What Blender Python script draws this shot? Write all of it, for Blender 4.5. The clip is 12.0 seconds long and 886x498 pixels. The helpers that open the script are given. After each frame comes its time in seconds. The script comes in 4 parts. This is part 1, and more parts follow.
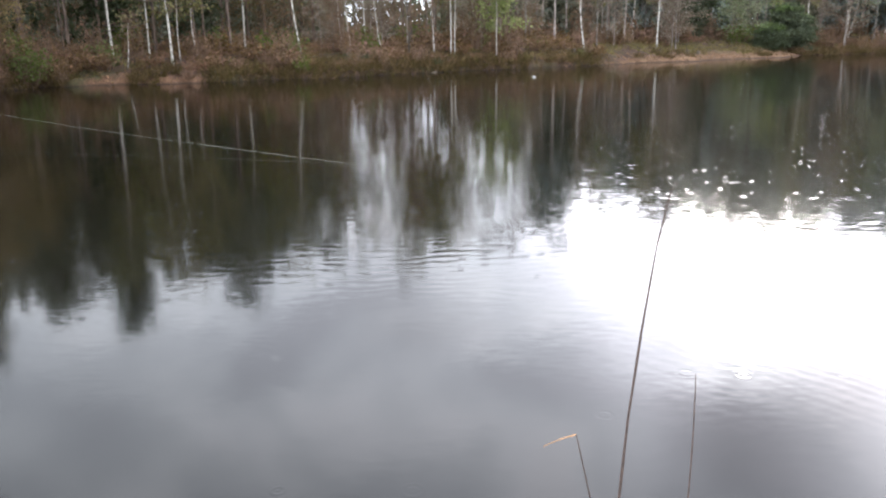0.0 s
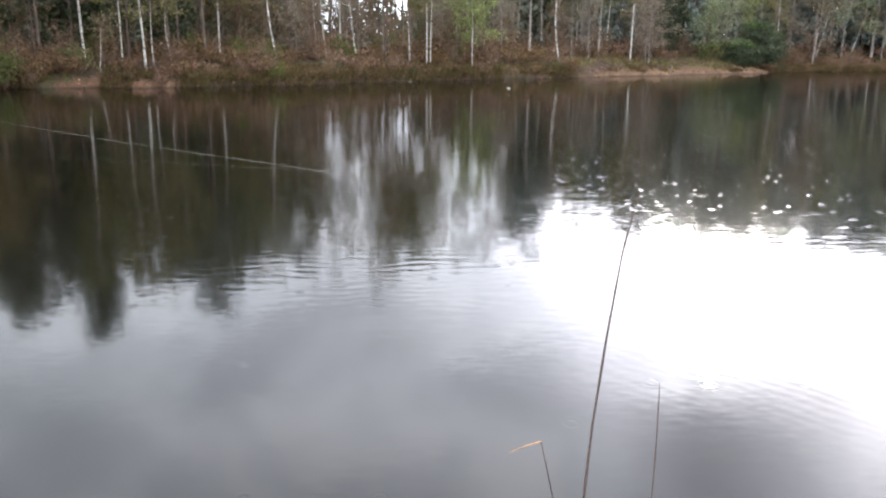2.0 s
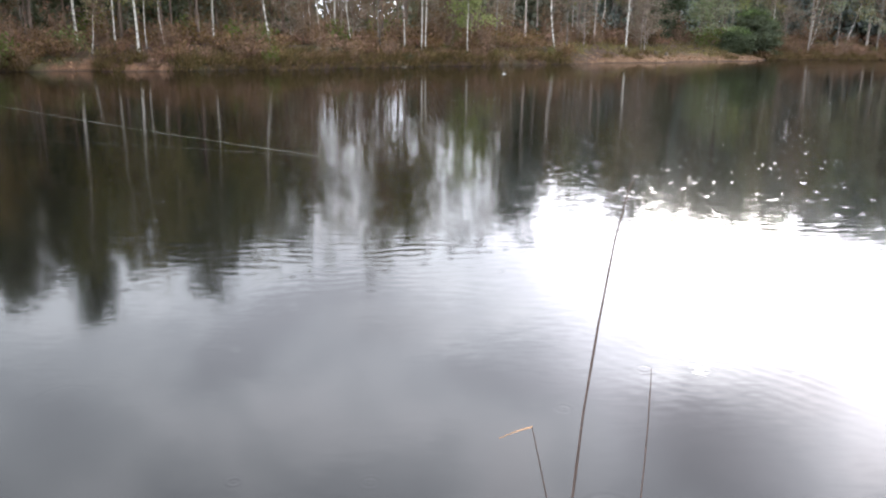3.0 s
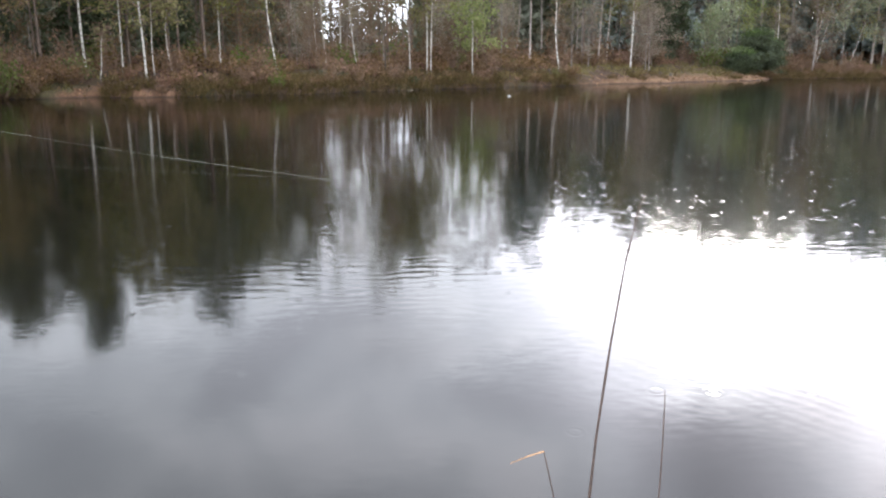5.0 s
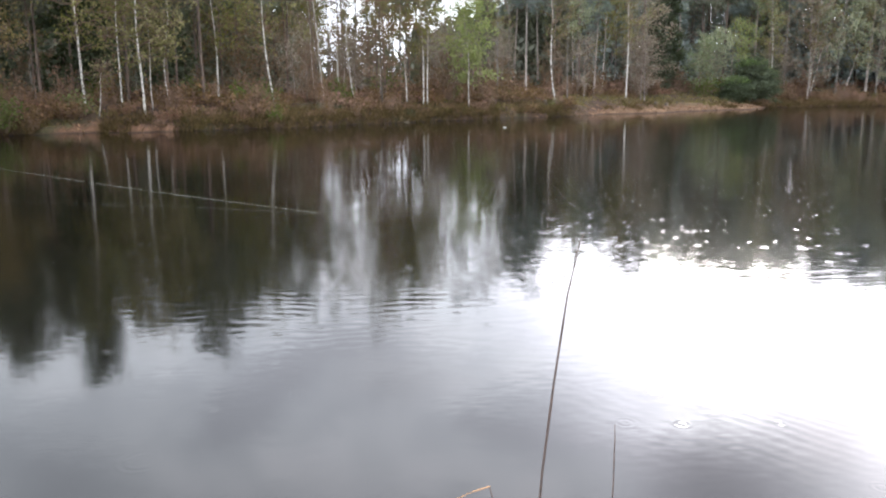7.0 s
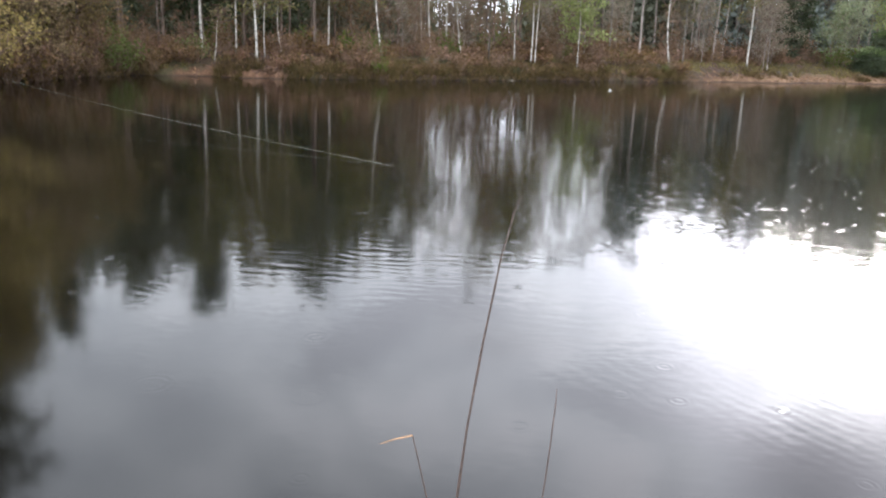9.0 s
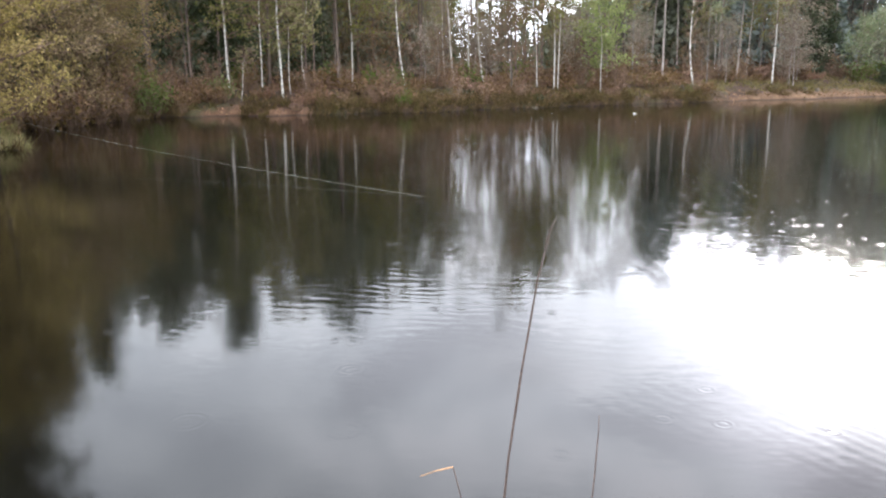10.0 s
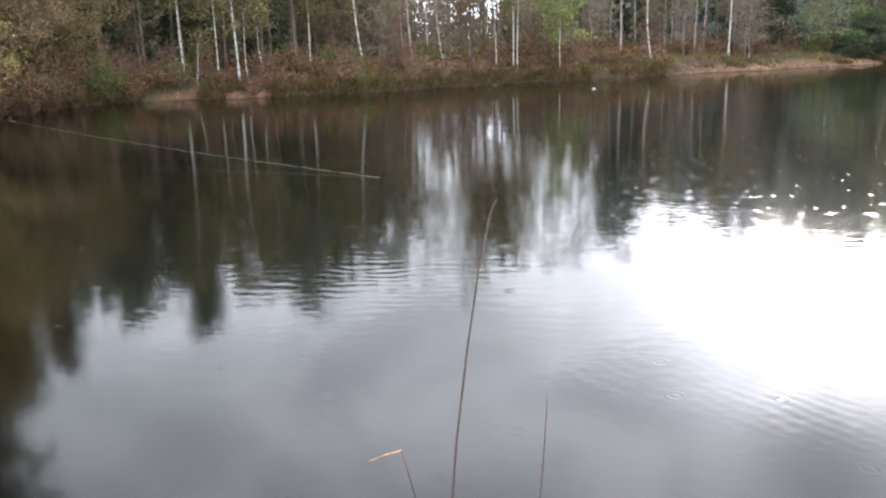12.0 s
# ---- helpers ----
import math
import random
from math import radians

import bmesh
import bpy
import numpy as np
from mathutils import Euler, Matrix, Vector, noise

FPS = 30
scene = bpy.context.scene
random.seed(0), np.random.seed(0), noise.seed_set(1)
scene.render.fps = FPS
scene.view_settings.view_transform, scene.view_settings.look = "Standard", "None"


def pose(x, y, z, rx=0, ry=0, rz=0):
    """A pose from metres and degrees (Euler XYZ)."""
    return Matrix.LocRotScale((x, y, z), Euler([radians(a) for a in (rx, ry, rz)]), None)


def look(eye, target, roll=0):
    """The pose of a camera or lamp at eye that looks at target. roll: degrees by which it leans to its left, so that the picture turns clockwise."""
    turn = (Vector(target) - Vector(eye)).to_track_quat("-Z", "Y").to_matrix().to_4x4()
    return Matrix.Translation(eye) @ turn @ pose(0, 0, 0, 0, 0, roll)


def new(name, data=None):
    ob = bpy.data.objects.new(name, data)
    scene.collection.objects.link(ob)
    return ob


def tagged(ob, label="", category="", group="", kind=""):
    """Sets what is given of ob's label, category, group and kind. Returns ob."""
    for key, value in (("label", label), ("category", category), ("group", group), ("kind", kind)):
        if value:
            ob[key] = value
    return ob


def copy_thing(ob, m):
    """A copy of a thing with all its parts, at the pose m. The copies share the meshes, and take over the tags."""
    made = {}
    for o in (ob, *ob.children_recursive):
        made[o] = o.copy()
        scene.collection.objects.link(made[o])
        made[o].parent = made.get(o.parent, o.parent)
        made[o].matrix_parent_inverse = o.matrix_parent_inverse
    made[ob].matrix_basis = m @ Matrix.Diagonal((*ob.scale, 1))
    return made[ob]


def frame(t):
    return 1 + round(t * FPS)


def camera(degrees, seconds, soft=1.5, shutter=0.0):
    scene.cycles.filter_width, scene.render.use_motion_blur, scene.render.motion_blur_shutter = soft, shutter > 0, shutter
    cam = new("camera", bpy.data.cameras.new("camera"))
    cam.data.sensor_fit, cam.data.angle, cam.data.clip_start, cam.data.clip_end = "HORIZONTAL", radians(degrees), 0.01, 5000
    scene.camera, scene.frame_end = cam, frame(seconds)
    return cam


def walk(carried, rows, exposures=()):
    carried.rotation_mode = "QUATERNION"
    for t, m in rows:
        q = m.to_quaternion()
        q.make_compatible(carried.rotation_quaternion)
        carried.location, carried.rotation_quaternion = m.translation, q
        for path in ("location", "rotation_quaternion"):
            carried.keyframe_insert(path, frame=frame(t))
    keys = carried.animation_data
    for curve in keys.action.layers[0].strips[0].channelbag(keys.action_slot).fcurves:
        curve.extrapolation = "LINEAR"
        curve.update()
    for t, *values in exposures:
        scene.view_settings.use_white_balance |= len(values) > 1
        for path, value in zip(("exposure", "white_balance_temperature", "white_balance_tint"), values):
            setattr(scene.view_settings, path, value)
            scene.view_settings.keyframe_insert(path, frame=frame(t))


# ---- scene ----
cam = camera(58.3, 12.0, soft=2.2)
PATH = [
    (0, (-0.095, 0.226, 2.067), (-0.0987, 2.156, 1.5424), -0.79),
    (0.5, (-0.091, 0.212, 2.061), (-0.0851, 2.1385, 1.5237), -0.39),
    (1, (-0.074, 0.224, 2.047), (-0.0441, 2.1561, 1.531), -0.06),
    (1.5, (-0.072, 0.214, 2.055), (-0.0231, 2.1502, 1.5561), 0.13),
    (2, (-0.076, 0.2, 2.067), (-0.0132, 2.1349, 1.565), 0.42),
    (2.5, (-0.069, 0.207, 2.063), (0.0038, 2.137, 1.5437), 0.62),
    (3, (-0.065, 0.222, 2.053), (0.0121, 2.1475, 1.5178), 0.82),
    (5, (-0.066, 0.269, 2.036), (-0.0063, 2.2092, 1.5544), 0.15),
    (5.5, (-0.052, 0.256, 2.067), (0.0584, 2.1986, 1.6042), -0.26),
    (6, (-0.011, 0.252, 2.108), (0.1027, 2.2027, 1.6815), -0.66),
    (6.5, (0.077, 0.22, 2.106), (0.1441, 2.1781, 1.7042), -0.56),
    (6.7, (0.104, 0.216, 2.085), (0.1572, 2.1763, 1.6922), -0.65),
    (8.3, (0.482, 0.21, 2.062), (0.5906, 2.13, 1.5125), 1.44),
    (8.5, (0.588, 0.21, 2.084), (0.5527, 2.1402, 1.5615), 1.52),
    (9, (0.758, 0.171, 2.088), (0.5529, 2.0935, 1.5765), 1.94),
    (9.5, (0.757, 0.216, 2.078), (0.4779, 2.1444, 1.627), 0.23),
    (10, (0.735, 0.208, 2.065), (0.4548, 2.1388, 1.6252), -0.55),
    (10.5, (0.769, 0.212, 2.055), (0.5517, 2.1457, 1.5929), -0.54),
    (11, (0.794, 0.236, 2.056), (0.6039, 2.1677, 1.5739), -0.74),
    (11.5, (0.808, 0.257, 2.053), (0.6181, 2.1863, 1.5614), -1.45),
    (12, (0.822, 0.236, 2.073), (0.6265, 2.1648, 1.5817), -1.71),
]
EXPOSURES = [(0.0, -0.04), (6.7, 0.0), (8.3, -0.58), (8.5, -0.57), (9.0, -0.02), (9.5, 0.16), (10.0, 0.22), (10.5, 0.18), (11.5, 0.10), (12.0, 0.08)]
walk(cam, [(t, look(eye, target, roll)) for t, eye, target, roll in PATH], EXPOSURES)

# ---- world and sun ----
OVERHEAD = 1.2   # how much brighter the covered sky is overhead
BACK_FILL = 0.9     # and how much the unseen clouds opposite the sun are raised as added fill
SUN_AZ, SUN_EL = radians(21.5), radians(15.5)   # to the right of +y, above the horizon
SUN_DIR = Vector((math.sin(SUN_AZ) * math.cos(SUN_EL), math.cos(SUN_AZ) * math.cos(SUN_EL), math.sin(SUN_EL)))


class Nodes:
    """A small helper to wire nodes in one tree."""

    def __init__(self, tree):
        self.tree = tree
        tree.nodes.clear()

    def add(self, kind, props=None, **inputs):
        n = self.tree.nodes.new(kind)
        for key, value in (props or {}).items():
            setattr(n, key, value)
        for key, value in inputs.items():
            self.put(n, key, value)
        return n

    def put(self, n, key, value):
        sock = n.inputs[int(key[1:]) if key[0] == "i" and key[1:].isdigit() else key.replace("_", " ")]
        if isinstance(value, bpy.types.NodeSocket):
            self.tree.links.new(value, sock)
        else:
            sock.default_value = value

    def math(self, op, a, b=0.0, c=0.0, clamp=False):
        return self.add("ShaderNodeMath", {"operation": op, "use_clamp": clamp}, i0=a, i1=b, i2=c).outputs[0]

    def vmath(self, op, a, b=(0, 0, 0)):
        n = self.add("ShaderNodeVectorMath", {"operation": op}, i0=a, i1=b)
        return n.outputs["Value"] if op in ("DOT_PRODUCT", "LENGTH", "DISTANCE") else n.outputs[0]

    def noise(self, vec, scale, detail=4.0, rough=0.55, dist=0.0):
        return self.add("ShaderNodeTexNoise", Vector=vec, Scale=scale, Detail=detail, Roughness=rough, Distortion=dist).outputs["Fac"]

    def ramp(self, fac, *stops):
        n = self.add("ShaderNodeValToRGB", Fac=fac)
        e = n.color_ramp.elements
        while len(e) < len(stops):
            e.new(0.5)
        for el, (pos, col) in zip(e, stops):
            el.position = pos
            el.color = (*col, 1) if len(col) == 3 else col
        return n.outputs["Color"]

    def mix(self, fac, a, b, blend="MIX"):
        n = self.add("ShaderNodeMix", {"data_type": "RGBA", "blend_type": blend})
        self.put(n, "i0", fac)
        for idx, v in ((6, a), (7, b)):
            if isinstance(v, tuple) and len(v) == 3:
                v = (*v, 1)
            self.put(n, f"i{idx}", v)
        return n.outputs[2]

    def span(self, v, a, b, lo=0.0, hi=1.0):
        return self.add("ShaderNodeMapRange", Value=v, From_Min=a, From_Max=b, To_Min=lo, To_Max=hi).outputs[0]


world = bpy.data.worlds.new("rainy_sky")
scene.world = world
world.use_nodes = True
w = Nodes(world.node_tree)
direction = w.add("ShaderNodeTexCoord").outputs["Generated"]
sky = w.add("ShaderNodeTexSky", {"sky_type": "NISHITA", "sun_disc": False, "sun_elevation": SUN_EL, "sun_rotation": SUN_AZ,
                                 "air_density": 1.0, "dust_density": 2.0})
parts_ = w.add("ShaderNodeSeparateXYZ", Vector=direction)
up = w.math("MAXIMUM", parts_.outputs["Z"], 0.0)
flat = w.vmath("DIVIDE", direction, w.add("ShaderNodeCombineXYZ", X=w.math("ADD", up, 0.16), Y=w.math("ADD", up, 0.16), Z=1.0).outputs[0])
puffs = w.noise(w.vmath("ADD", flat, (6.7, 3.1, 0.0)), 2.3, 5.0, 0.52, 0.35)
soft_cloud = w.noise(w.vmath("ADD", flat, (7.3, 1.7, 0)), 0.55, 2.0, 0.5)
torn = w.noise(w.vmath("ADD", flat, (2.4, 8.8, 0.0)), 2.6, 4.0, 0.55)
side = w.math("MULTIPLY", w.math("ARCTAN2", parts_.outputs["X"], parts_.outputs["Y"]), 57.2958)   # degrees to the right of +y
rise = w.math("MULTIPLY", w.math("ARCSINE", parts_.outputs["Z"]), 57.2958)                         # degrees above the horizon
side = w.math("MULTIPLY_ADD", w.math("SUBTRACT", puffs, 0.5), 16.0, side)
rise = w.math("MULTIPLY_ADD", w.math("SUBTRACT", torn, 0.5), 11.0, rise)


def bank(az, el, wide_by, high_by, edge=1.0):
    """A soft patch of the clouds round one direction, torn at its rim."""
    a = w.math("DIVIDE", w.math("SUBTRACT", side, az), wide_by)
    b = w.math("DIVIDE", w.math("SUBTRACT", rise, el), high_by)
    far = w.math("ADD", w.math("MULTIPLY", a, a), w.math("MULTIPLY", b, b))
    return w.math("POWER", 2.71828, w.math("MULTIPLY", w.math("POWER", far, edge), -1.0))


# the thin bright cloud before the sun, its two lower lobes, and the grey clouds between and beside them
glow = w.math("ADD", bank(22.0, 12.5, 13.0, 8.6, 1.6), w.math("ADD", w.math("MULTIPLY", bank(32.5, 20.5, 6.5, 8.0, 1.3), 0.70), w.math("MULTIPLY", bank(17.0, 22.5, 5.5, 6.5, 1.2), 0.34)))
near_sun = w.math("MAXIMUM", w.vmath("DOT_PRODUCT", direction, tuple(SUN_DIR)), 0.0)
wide = w.math("POWER", near_sun, 6.0)
grey_cloud = w.math("ADD", w.math("MULTIPLY", bank(25.0, 26.0, 5.5, 5.5, 1.0), 0.24), w.math("MULTIPLY", bank(-3.5, 19.5, 5.0, 2.8, 1.2), 0.24))
thick = w.math("ADD", w.math("MULTIPLY", puffs, 0.78), w.math("MULTIPLY", soft_cloud, 0.22))
cloud = w.ramp(thick, (0.38, (0.72, 0.765, 0.84)), (0.46, (0.57, 0.620, 0.685)), (0.53, (0.47, 0.516, 0.580)), (0.60, (0.405, 0.440, 0.500)))
# a covered sky is much brighter overhead than towards the horizon
overcast = w.math("MULTIPLY", w.math("ADD", w.math("MULTIPLY_ADD", up, 0.45, 0.94), w.span(up, 0.55, 0.95, 0.0, OVERHEAD)), 4.15)
light = w.math("ADD", overcast, w.math("ADD", w.math("MULTIPLY", glow, 13.0), w.math("MULTIPLY", wide, 4.4)))
# added fill: the unseen sky away from the sun, raised to brighten the trees
back_fill = w.span(w.vmath("DOT_PRODUCT", direction, (math.sin(SUN_AZ), math.cos(SUN_AZ), 0.0)), 0.25, -0.85, 0.0, BACK_FILL)
light = w.math("MULTIPLY", light, w.math("MULTIPLY", w.math("SUBTRACT", 1.0, grey_cloud), w.math("ADD", back_fill, 1.0)))
cloud_lit = w.mix(1.0, cloud, w.add("ShaderNodeCombineXYZ", X=w.math("MULTIPLY_ADD", glow, 1.8, w.math("MULTIPLY_ADD", wide, 0.35, w.math("MULTIPLY", light, 1.0))), Y=w.math("MULTIPLY_ADD", glow, 0.3, w.math("MULTIPLY", light, 0.985)), Z=w.math("MULTIPLY", light, 0.985)).outputs[0], "MULTIPLY")
bg_sky = w.add("ShaderNodeBackground", Color=sky.outputs["Color"], Strength=0.15)
bg_cloud = w.add("ShaderNodeBackground", Color=cloud_lit, Strength=1.0)
cover = w.span(thick, 0.30, 0.42, 0.75, 1.0)
mixed = w.add("ShaderNodeMixShader", i0=cover, i1=bg_sky.outputs[0], i2=bg_cloud.outputs[0])
w.add("ShaderNodeOutputWorld", Surface=mixed.outputs[0])

sun_data = bpy.data.lights.new("sun", "SUN")
sun_data.energy, sun_data.angle, sun_data.color = 0.9, radians(11), (1.0, 0.94, 0.86)
sun = new("sun", sun_data)
sun.matrix_world = look(SUN_DIR * 100, (0, 0, 0))
tagged(sun, kind="structure")

# ---- materials ----


def material(name):
    m = bpy.data.materials.new(name)
    m.use_nodes = True
    return m, Nodes(m.node_tree)


def bark(name, base, dark, light, scale, rough=0.9, bump=0.4):
    """Ridged bark that runs up the stem, blotched at a larger scale."""
    m, n = material(name)
    pos = n.add("ShaderNodeTexCoord").outputs["Object"]
    along = n.vmath("MULTIPLY", pos, (scale, scale, scale * 0.18))
    ridges = n.noise(along, 1.0, 4.0, 0.6)
    blotch = n.noise(pos, 0.9, 3.0)
    col = n.ramp(ridges, (0.32, dark), (0.5, base), (0.72, light))
    col = n.mix(n.span(blotch, 0.35, 0.7, 0, 0.55), col, dark)
    b = n.add("ShaderNodeBsdfPrincipled", Base_Color=col, Roughness=rough, Specular_IOR_Level=0.2)
    n.put(b, "Normal", n.add("ShaderNodeBump", Strength=bump, Distance=0.02, Height=ridges).outputs[0])
    n.add("ShaderNodeOutputMaterial", Surface=b.outputs[0])
    return m


def birch_bark():
    m, n = material("birch_bark")
    pos = n.add("ShaderNodeTexCoord").outputs["Object"]
    bands = n.noise(n.vmath("MULTIPLY", pos, (4.0, 4.0, 22.0)), 1.0, 3.0, 0.6)
    scars = n.noise(n.vmath("MULTIPLY", pos, (1.6, 1.6, 3.2)), 1.0, 4.0, 0.65)
    col = n.ramp(bands, (0.30, (0.10, 0.09, 0.08)), (0.44, (0.34, 0.31, 0.265)), (0.72, (0.57, 0.535, 0.47)))
    col = n.mix(n.span(scars, 0.50, 0.62), col, (0.10, 0.085, 0.07))
    # the lowest half metre of an old stem is black and cracked
    foot = n.add("ShaderNodeSeparateXYZ", Vector=pos).outputs["Z"]
    rough_foot = n.math("ADD", foot, n.math("MULTIPLY", scars, 0.8))
    col = n.mix(n.span(rough_foot, 0.85, 0.45), col, (0.07, 0.06, 0.05))
    # twigs high up are purple-brown
    col = n.mix(n.span(foot, 7.5, 11.0, 0, 0.6), col, (0.16, 0.11, 0.09))
    b = n.add("ShaderNodeBsdfPrincipled", Base_Color=col, Roughness=0.75)
    n.put(b, "Normal", n.add("ShaderNodeBump", Strength=0.3, Distance=0.01, Height=bands).outputs[0])
    n.add("ShaderNodeOutputMaterial", Surface=b.outputs[0])
    return m


def leaf(name, a, b, c, through_light=0.45):
    """Thin leaves: each one takes its own tint, and each plant a slight shift of its own."""
    m, n = material(name)
    isle = n.add("ShaderNodeNewGeometry").outputs["Random Per Island"]
    plant = n.add("ShaderNodeObjectInfo").outputs["Random"]
    col = n.ramp(isle, (0.0, a), (0.5, b), (1.0, c))
    col = n.add("ShaderNodeHueSaturation", Hue=n.span(plant, 0, 1, 0.485, 0.515), Saturation=n.span(plant, 0, 1, 0.8, 1.1),
                Value=n.span(plant, 1, 0, 0.8, 1.2), Color=col).outputs[0]
    d = n.add("ShaderNodeBsdfDiffuse", Color=col)
    t = n.add("ShaderNodeBsdfTranslucent", Color=n.mix(0.35, col, (0.25, 0.28, 0.05)))
    n.add("ShaderNodeOutputMaterial", Surface=n.add("ShaderNodeMixShader", i0=through_light, i1=d.outputs[0], i2=t.outputs[0]).outputs[0])
    return m


def ground_material():
    m, n = material("bank_earth")
    geo = n.add("ShaderNodeNewGeometry")
    pos = geo.outputs["Position"]
    big = n.noise(pos, 0.35, 4.0, 0.6)
    mid = n.noise(pos, 1.8, 5.0, 0.65)
    fine = n.noise(pos, 14.0, 4.0, 0.7)
    litter = n.ramp(fine, (0.3, (0.014, 0.009, 0.006)), (0.5, (0.036, 0.022, 0.015)), (0.7, (0.085, 0.05, 0.033)))
    moss = n.ramp(fine, (0.3, (0.018, 0.017, 0.008)), (0.55, (0.042, 0.037, 0.016)), (0.75, (0.085, 0.072, 0.034)))
    earth = n.ramp(fine, (0.3, (0.030, 0.016, 0.010)), (0.5, (0.075, 0.040, 0.023)), (0.7, (0.155, 0.088, 0.052)))
    col = n.mix(n.span(n.math("ADD", big, n.math("MULTIPLY", mid, 0.5)), 0.72, 0.92), litter, moss)
    height = n.add("ShaderNodeSeparateXYZ", Vector=pos).outputs["Z"]
    worn = n.math("ADD", height, n.math("MULTIPLY", n.math("SUBTRACT", mid, 0.5), 1.1))
    where_x = n.add("ShaderNodeSeparateXYZ", Vector=pos).outputs["X"]
    sandy = n.span(where_x, 8.0, 14.0, -0.42, 0.24)
    where_y = n.add("ShaderNodeSeparateXYZ", Vector=pos).outputs["Y"]
    bare = n.math("MULTIPLY", n.math("MULTIPLY", n.span(where_x, -17.0, -15.5), n.span(where_x, -10.0, -11.5)), n.span(where_y, 35.5, 36.5, 0.0, 0.52))
    worn = n.math("SUBTRACT", worn, n.math("ADD", sandy, bare))
    sand = n.ramp(n.math("MULTIPLY_ADD", n.math("SUBTRACT", mid, 0.5), 0.8, fine), (0.3, (0.050, 0.028, 0.016)), (0.5, (0.086, 0.050, 0.029)), (0.72, (0.165, 0.102, 0.062)))
    earth = n.mix(n.span(where_x, 9.0, 13.0), earth, sand)
    col = n.mix(n.span(worn, 0.34, 0.10), col, earth)
    wet = n.span(height, 0.10, 0.0)
    col = n.mix(wet, col, (0.022, 0.014, 0.010))
    b = n.add("ShaderNodeBsdfPrincipled", Base_Color=col, Roughness=0.95, Specular_IOR_Level=0.15)
    n.put(b, "Normal", n.add("ShaderNodeBump", Strength=0.7, Distance=0.06, Height=n.math("ADD", mid, fine)).outputs[0])
    n.add("ShaderNodeOutputMaterial", Surface=b.outputs[0])
    return m


def water_material():
    """Dark still lake water under light rain: fine ripples, short wave trains and rings of single drops, all as slopes."""
    m, n = material("lake_water")
    pos = n.add("ShaderNodeNewGeometry").outputs["Position"]
    axes = n.add("ShaderNodeSeparateXYZ", Vector=pos)
    px, py = axes.outputs["X"], axes.outputs["Y"]

    def slopes(stretch, sx, sy, detail):
        """Random slopes: half ranges sx, sy."""
        t = n.add("ShaderNodeTexNoise", Vector=n.vmath("MULTIPLY", pos, stretch), Scale=1.0, Detail=detail, Roughness=0.5)
        return n.vmath("MULTIPLY", n.vmath("SUBTRACT", t.outputs["Color"], (0.5, 0.5, 0.5)), (sx, sy, 0.0))

    calm = n.span(n.noise(n.vmath("MULTIPLY", pos, (0.12, 0.30, 1.0)), 1.0, 2.0, 0.5), 0.38, 0.66, 0.55, 1.5)
    fine = slopes((9.0, 26.0, 1.0), 0.014, 0.040, 1.0)
    calm = n.math("MULTIPLY", calm, n.span(py, 4.5, 9.0, 0.4, 1.0))
    fine = n.vmath("MULTIPLY", fine, n.add("ShaderNodeCombineXYZ", X=calm, Y=calm, Z=0.0).outputs[0])
    total = n.vmath("ADD", fine, slopes((0.5, 1.1, 1.0), 0.006, 0.016, 1.0))

    def train(way, length, bend, steep, where):
        """A train of short waves that runs along way, bent a little, only where it is awake."""
        u = n.math("MULTIPLY_ADD", py, way[1], n.math("MULTIPLY", px, way[0]))
        u = n.math("MULTIPLY_ADD", n.noise(pos, 0.9, 2.0), bend, u)
        c = n.math("MULTIPLY", n.math("COSINE", n.math("MULTIPLY", u, 6.2832 / length)), n.math("MULTIPLY", where, steep))
        return n.add("ShaderNodeCombineXYZ", X=n.math("MULTIPLY", c, way[0]), Y=n.math("MULTIPLY", c, way[1]), Z=0.0).outputs[0]

    def spot(x, y, rx, ry):
        a, b = n.math("DIVIDE", n.math("SUBTRACT", px, x), rx), n.math("DIVIDE", n.math("SUBTRACT", py, y), ry)
        return n.math("POWER", 2.71828, n.math("MULTIPLY", n.math("ADD", n.math("MULTIPLY", a, a), n.math("MULTIPLY", b, b)), -1.0))

    streak = n.span(n.noise(n.vmath("MULTIPLY", pos, (0.22, 0.5, 1.0)), 1.0, 2.0, 0.5), 0.44, 0.60)
    band = n.math("MULTIPLY", n.span(py, 5.0, 6.6), n.span(py, 15.0, 8.5))
    total = n.vmath("ADD", total, train((0.12, 0.99), 0.20, 0.8, 0.0065, n.math("MULTIPLY", streak, band)))
    total = n.vmath("ADD", total, train((-0.10, 0.99), 0.16, 0.5, 0.010, spot(-0.4, 7.4, 1.3, 1.0)))
    total = n.vmath("ADD", total, train((0.80, 0.60), 0.10, 0.22, 0.0055, spot(2.35, 4.7, 0.45, 0.6)))
    total = n.vmath("ADD", total, train((0.70, 0.71), 0.13, 0.40, 0.005, spot(3.5, 5.2, 0.6, 0.6)))
    total = n.vmath("ADD", total, train((0.70, 0.71), 0.12, 0.40, 0.004, spot(1.4, 5.0, 0.4, 0.5)))

    def rings(scale, least, most, length, steep, offset, near_share, far_share):
        """Rings round scattered points, only some of which are awake; more of them far out, where the shower falls harder."""
        at = n.vmath("ADD", pos, offset)
        v = n.add("ShaderNodeTexVoronoi", {"voronoi_dimensions": "2D", "feature": "F1"}, Vector=at, Scale=scale, Randomness=1.0)
        away = n.vmath("MULTIPLY", n.vmath("SUBTRACT", at, v.outputs["Position"]), (1.0, 1.0, 0.0))
        far = n.vmath("LENGTH", away)
        shade = n.add("ShaderNodeSeparateColor", Color=v.outputs["Color"])
        age = shade.outputs[0]
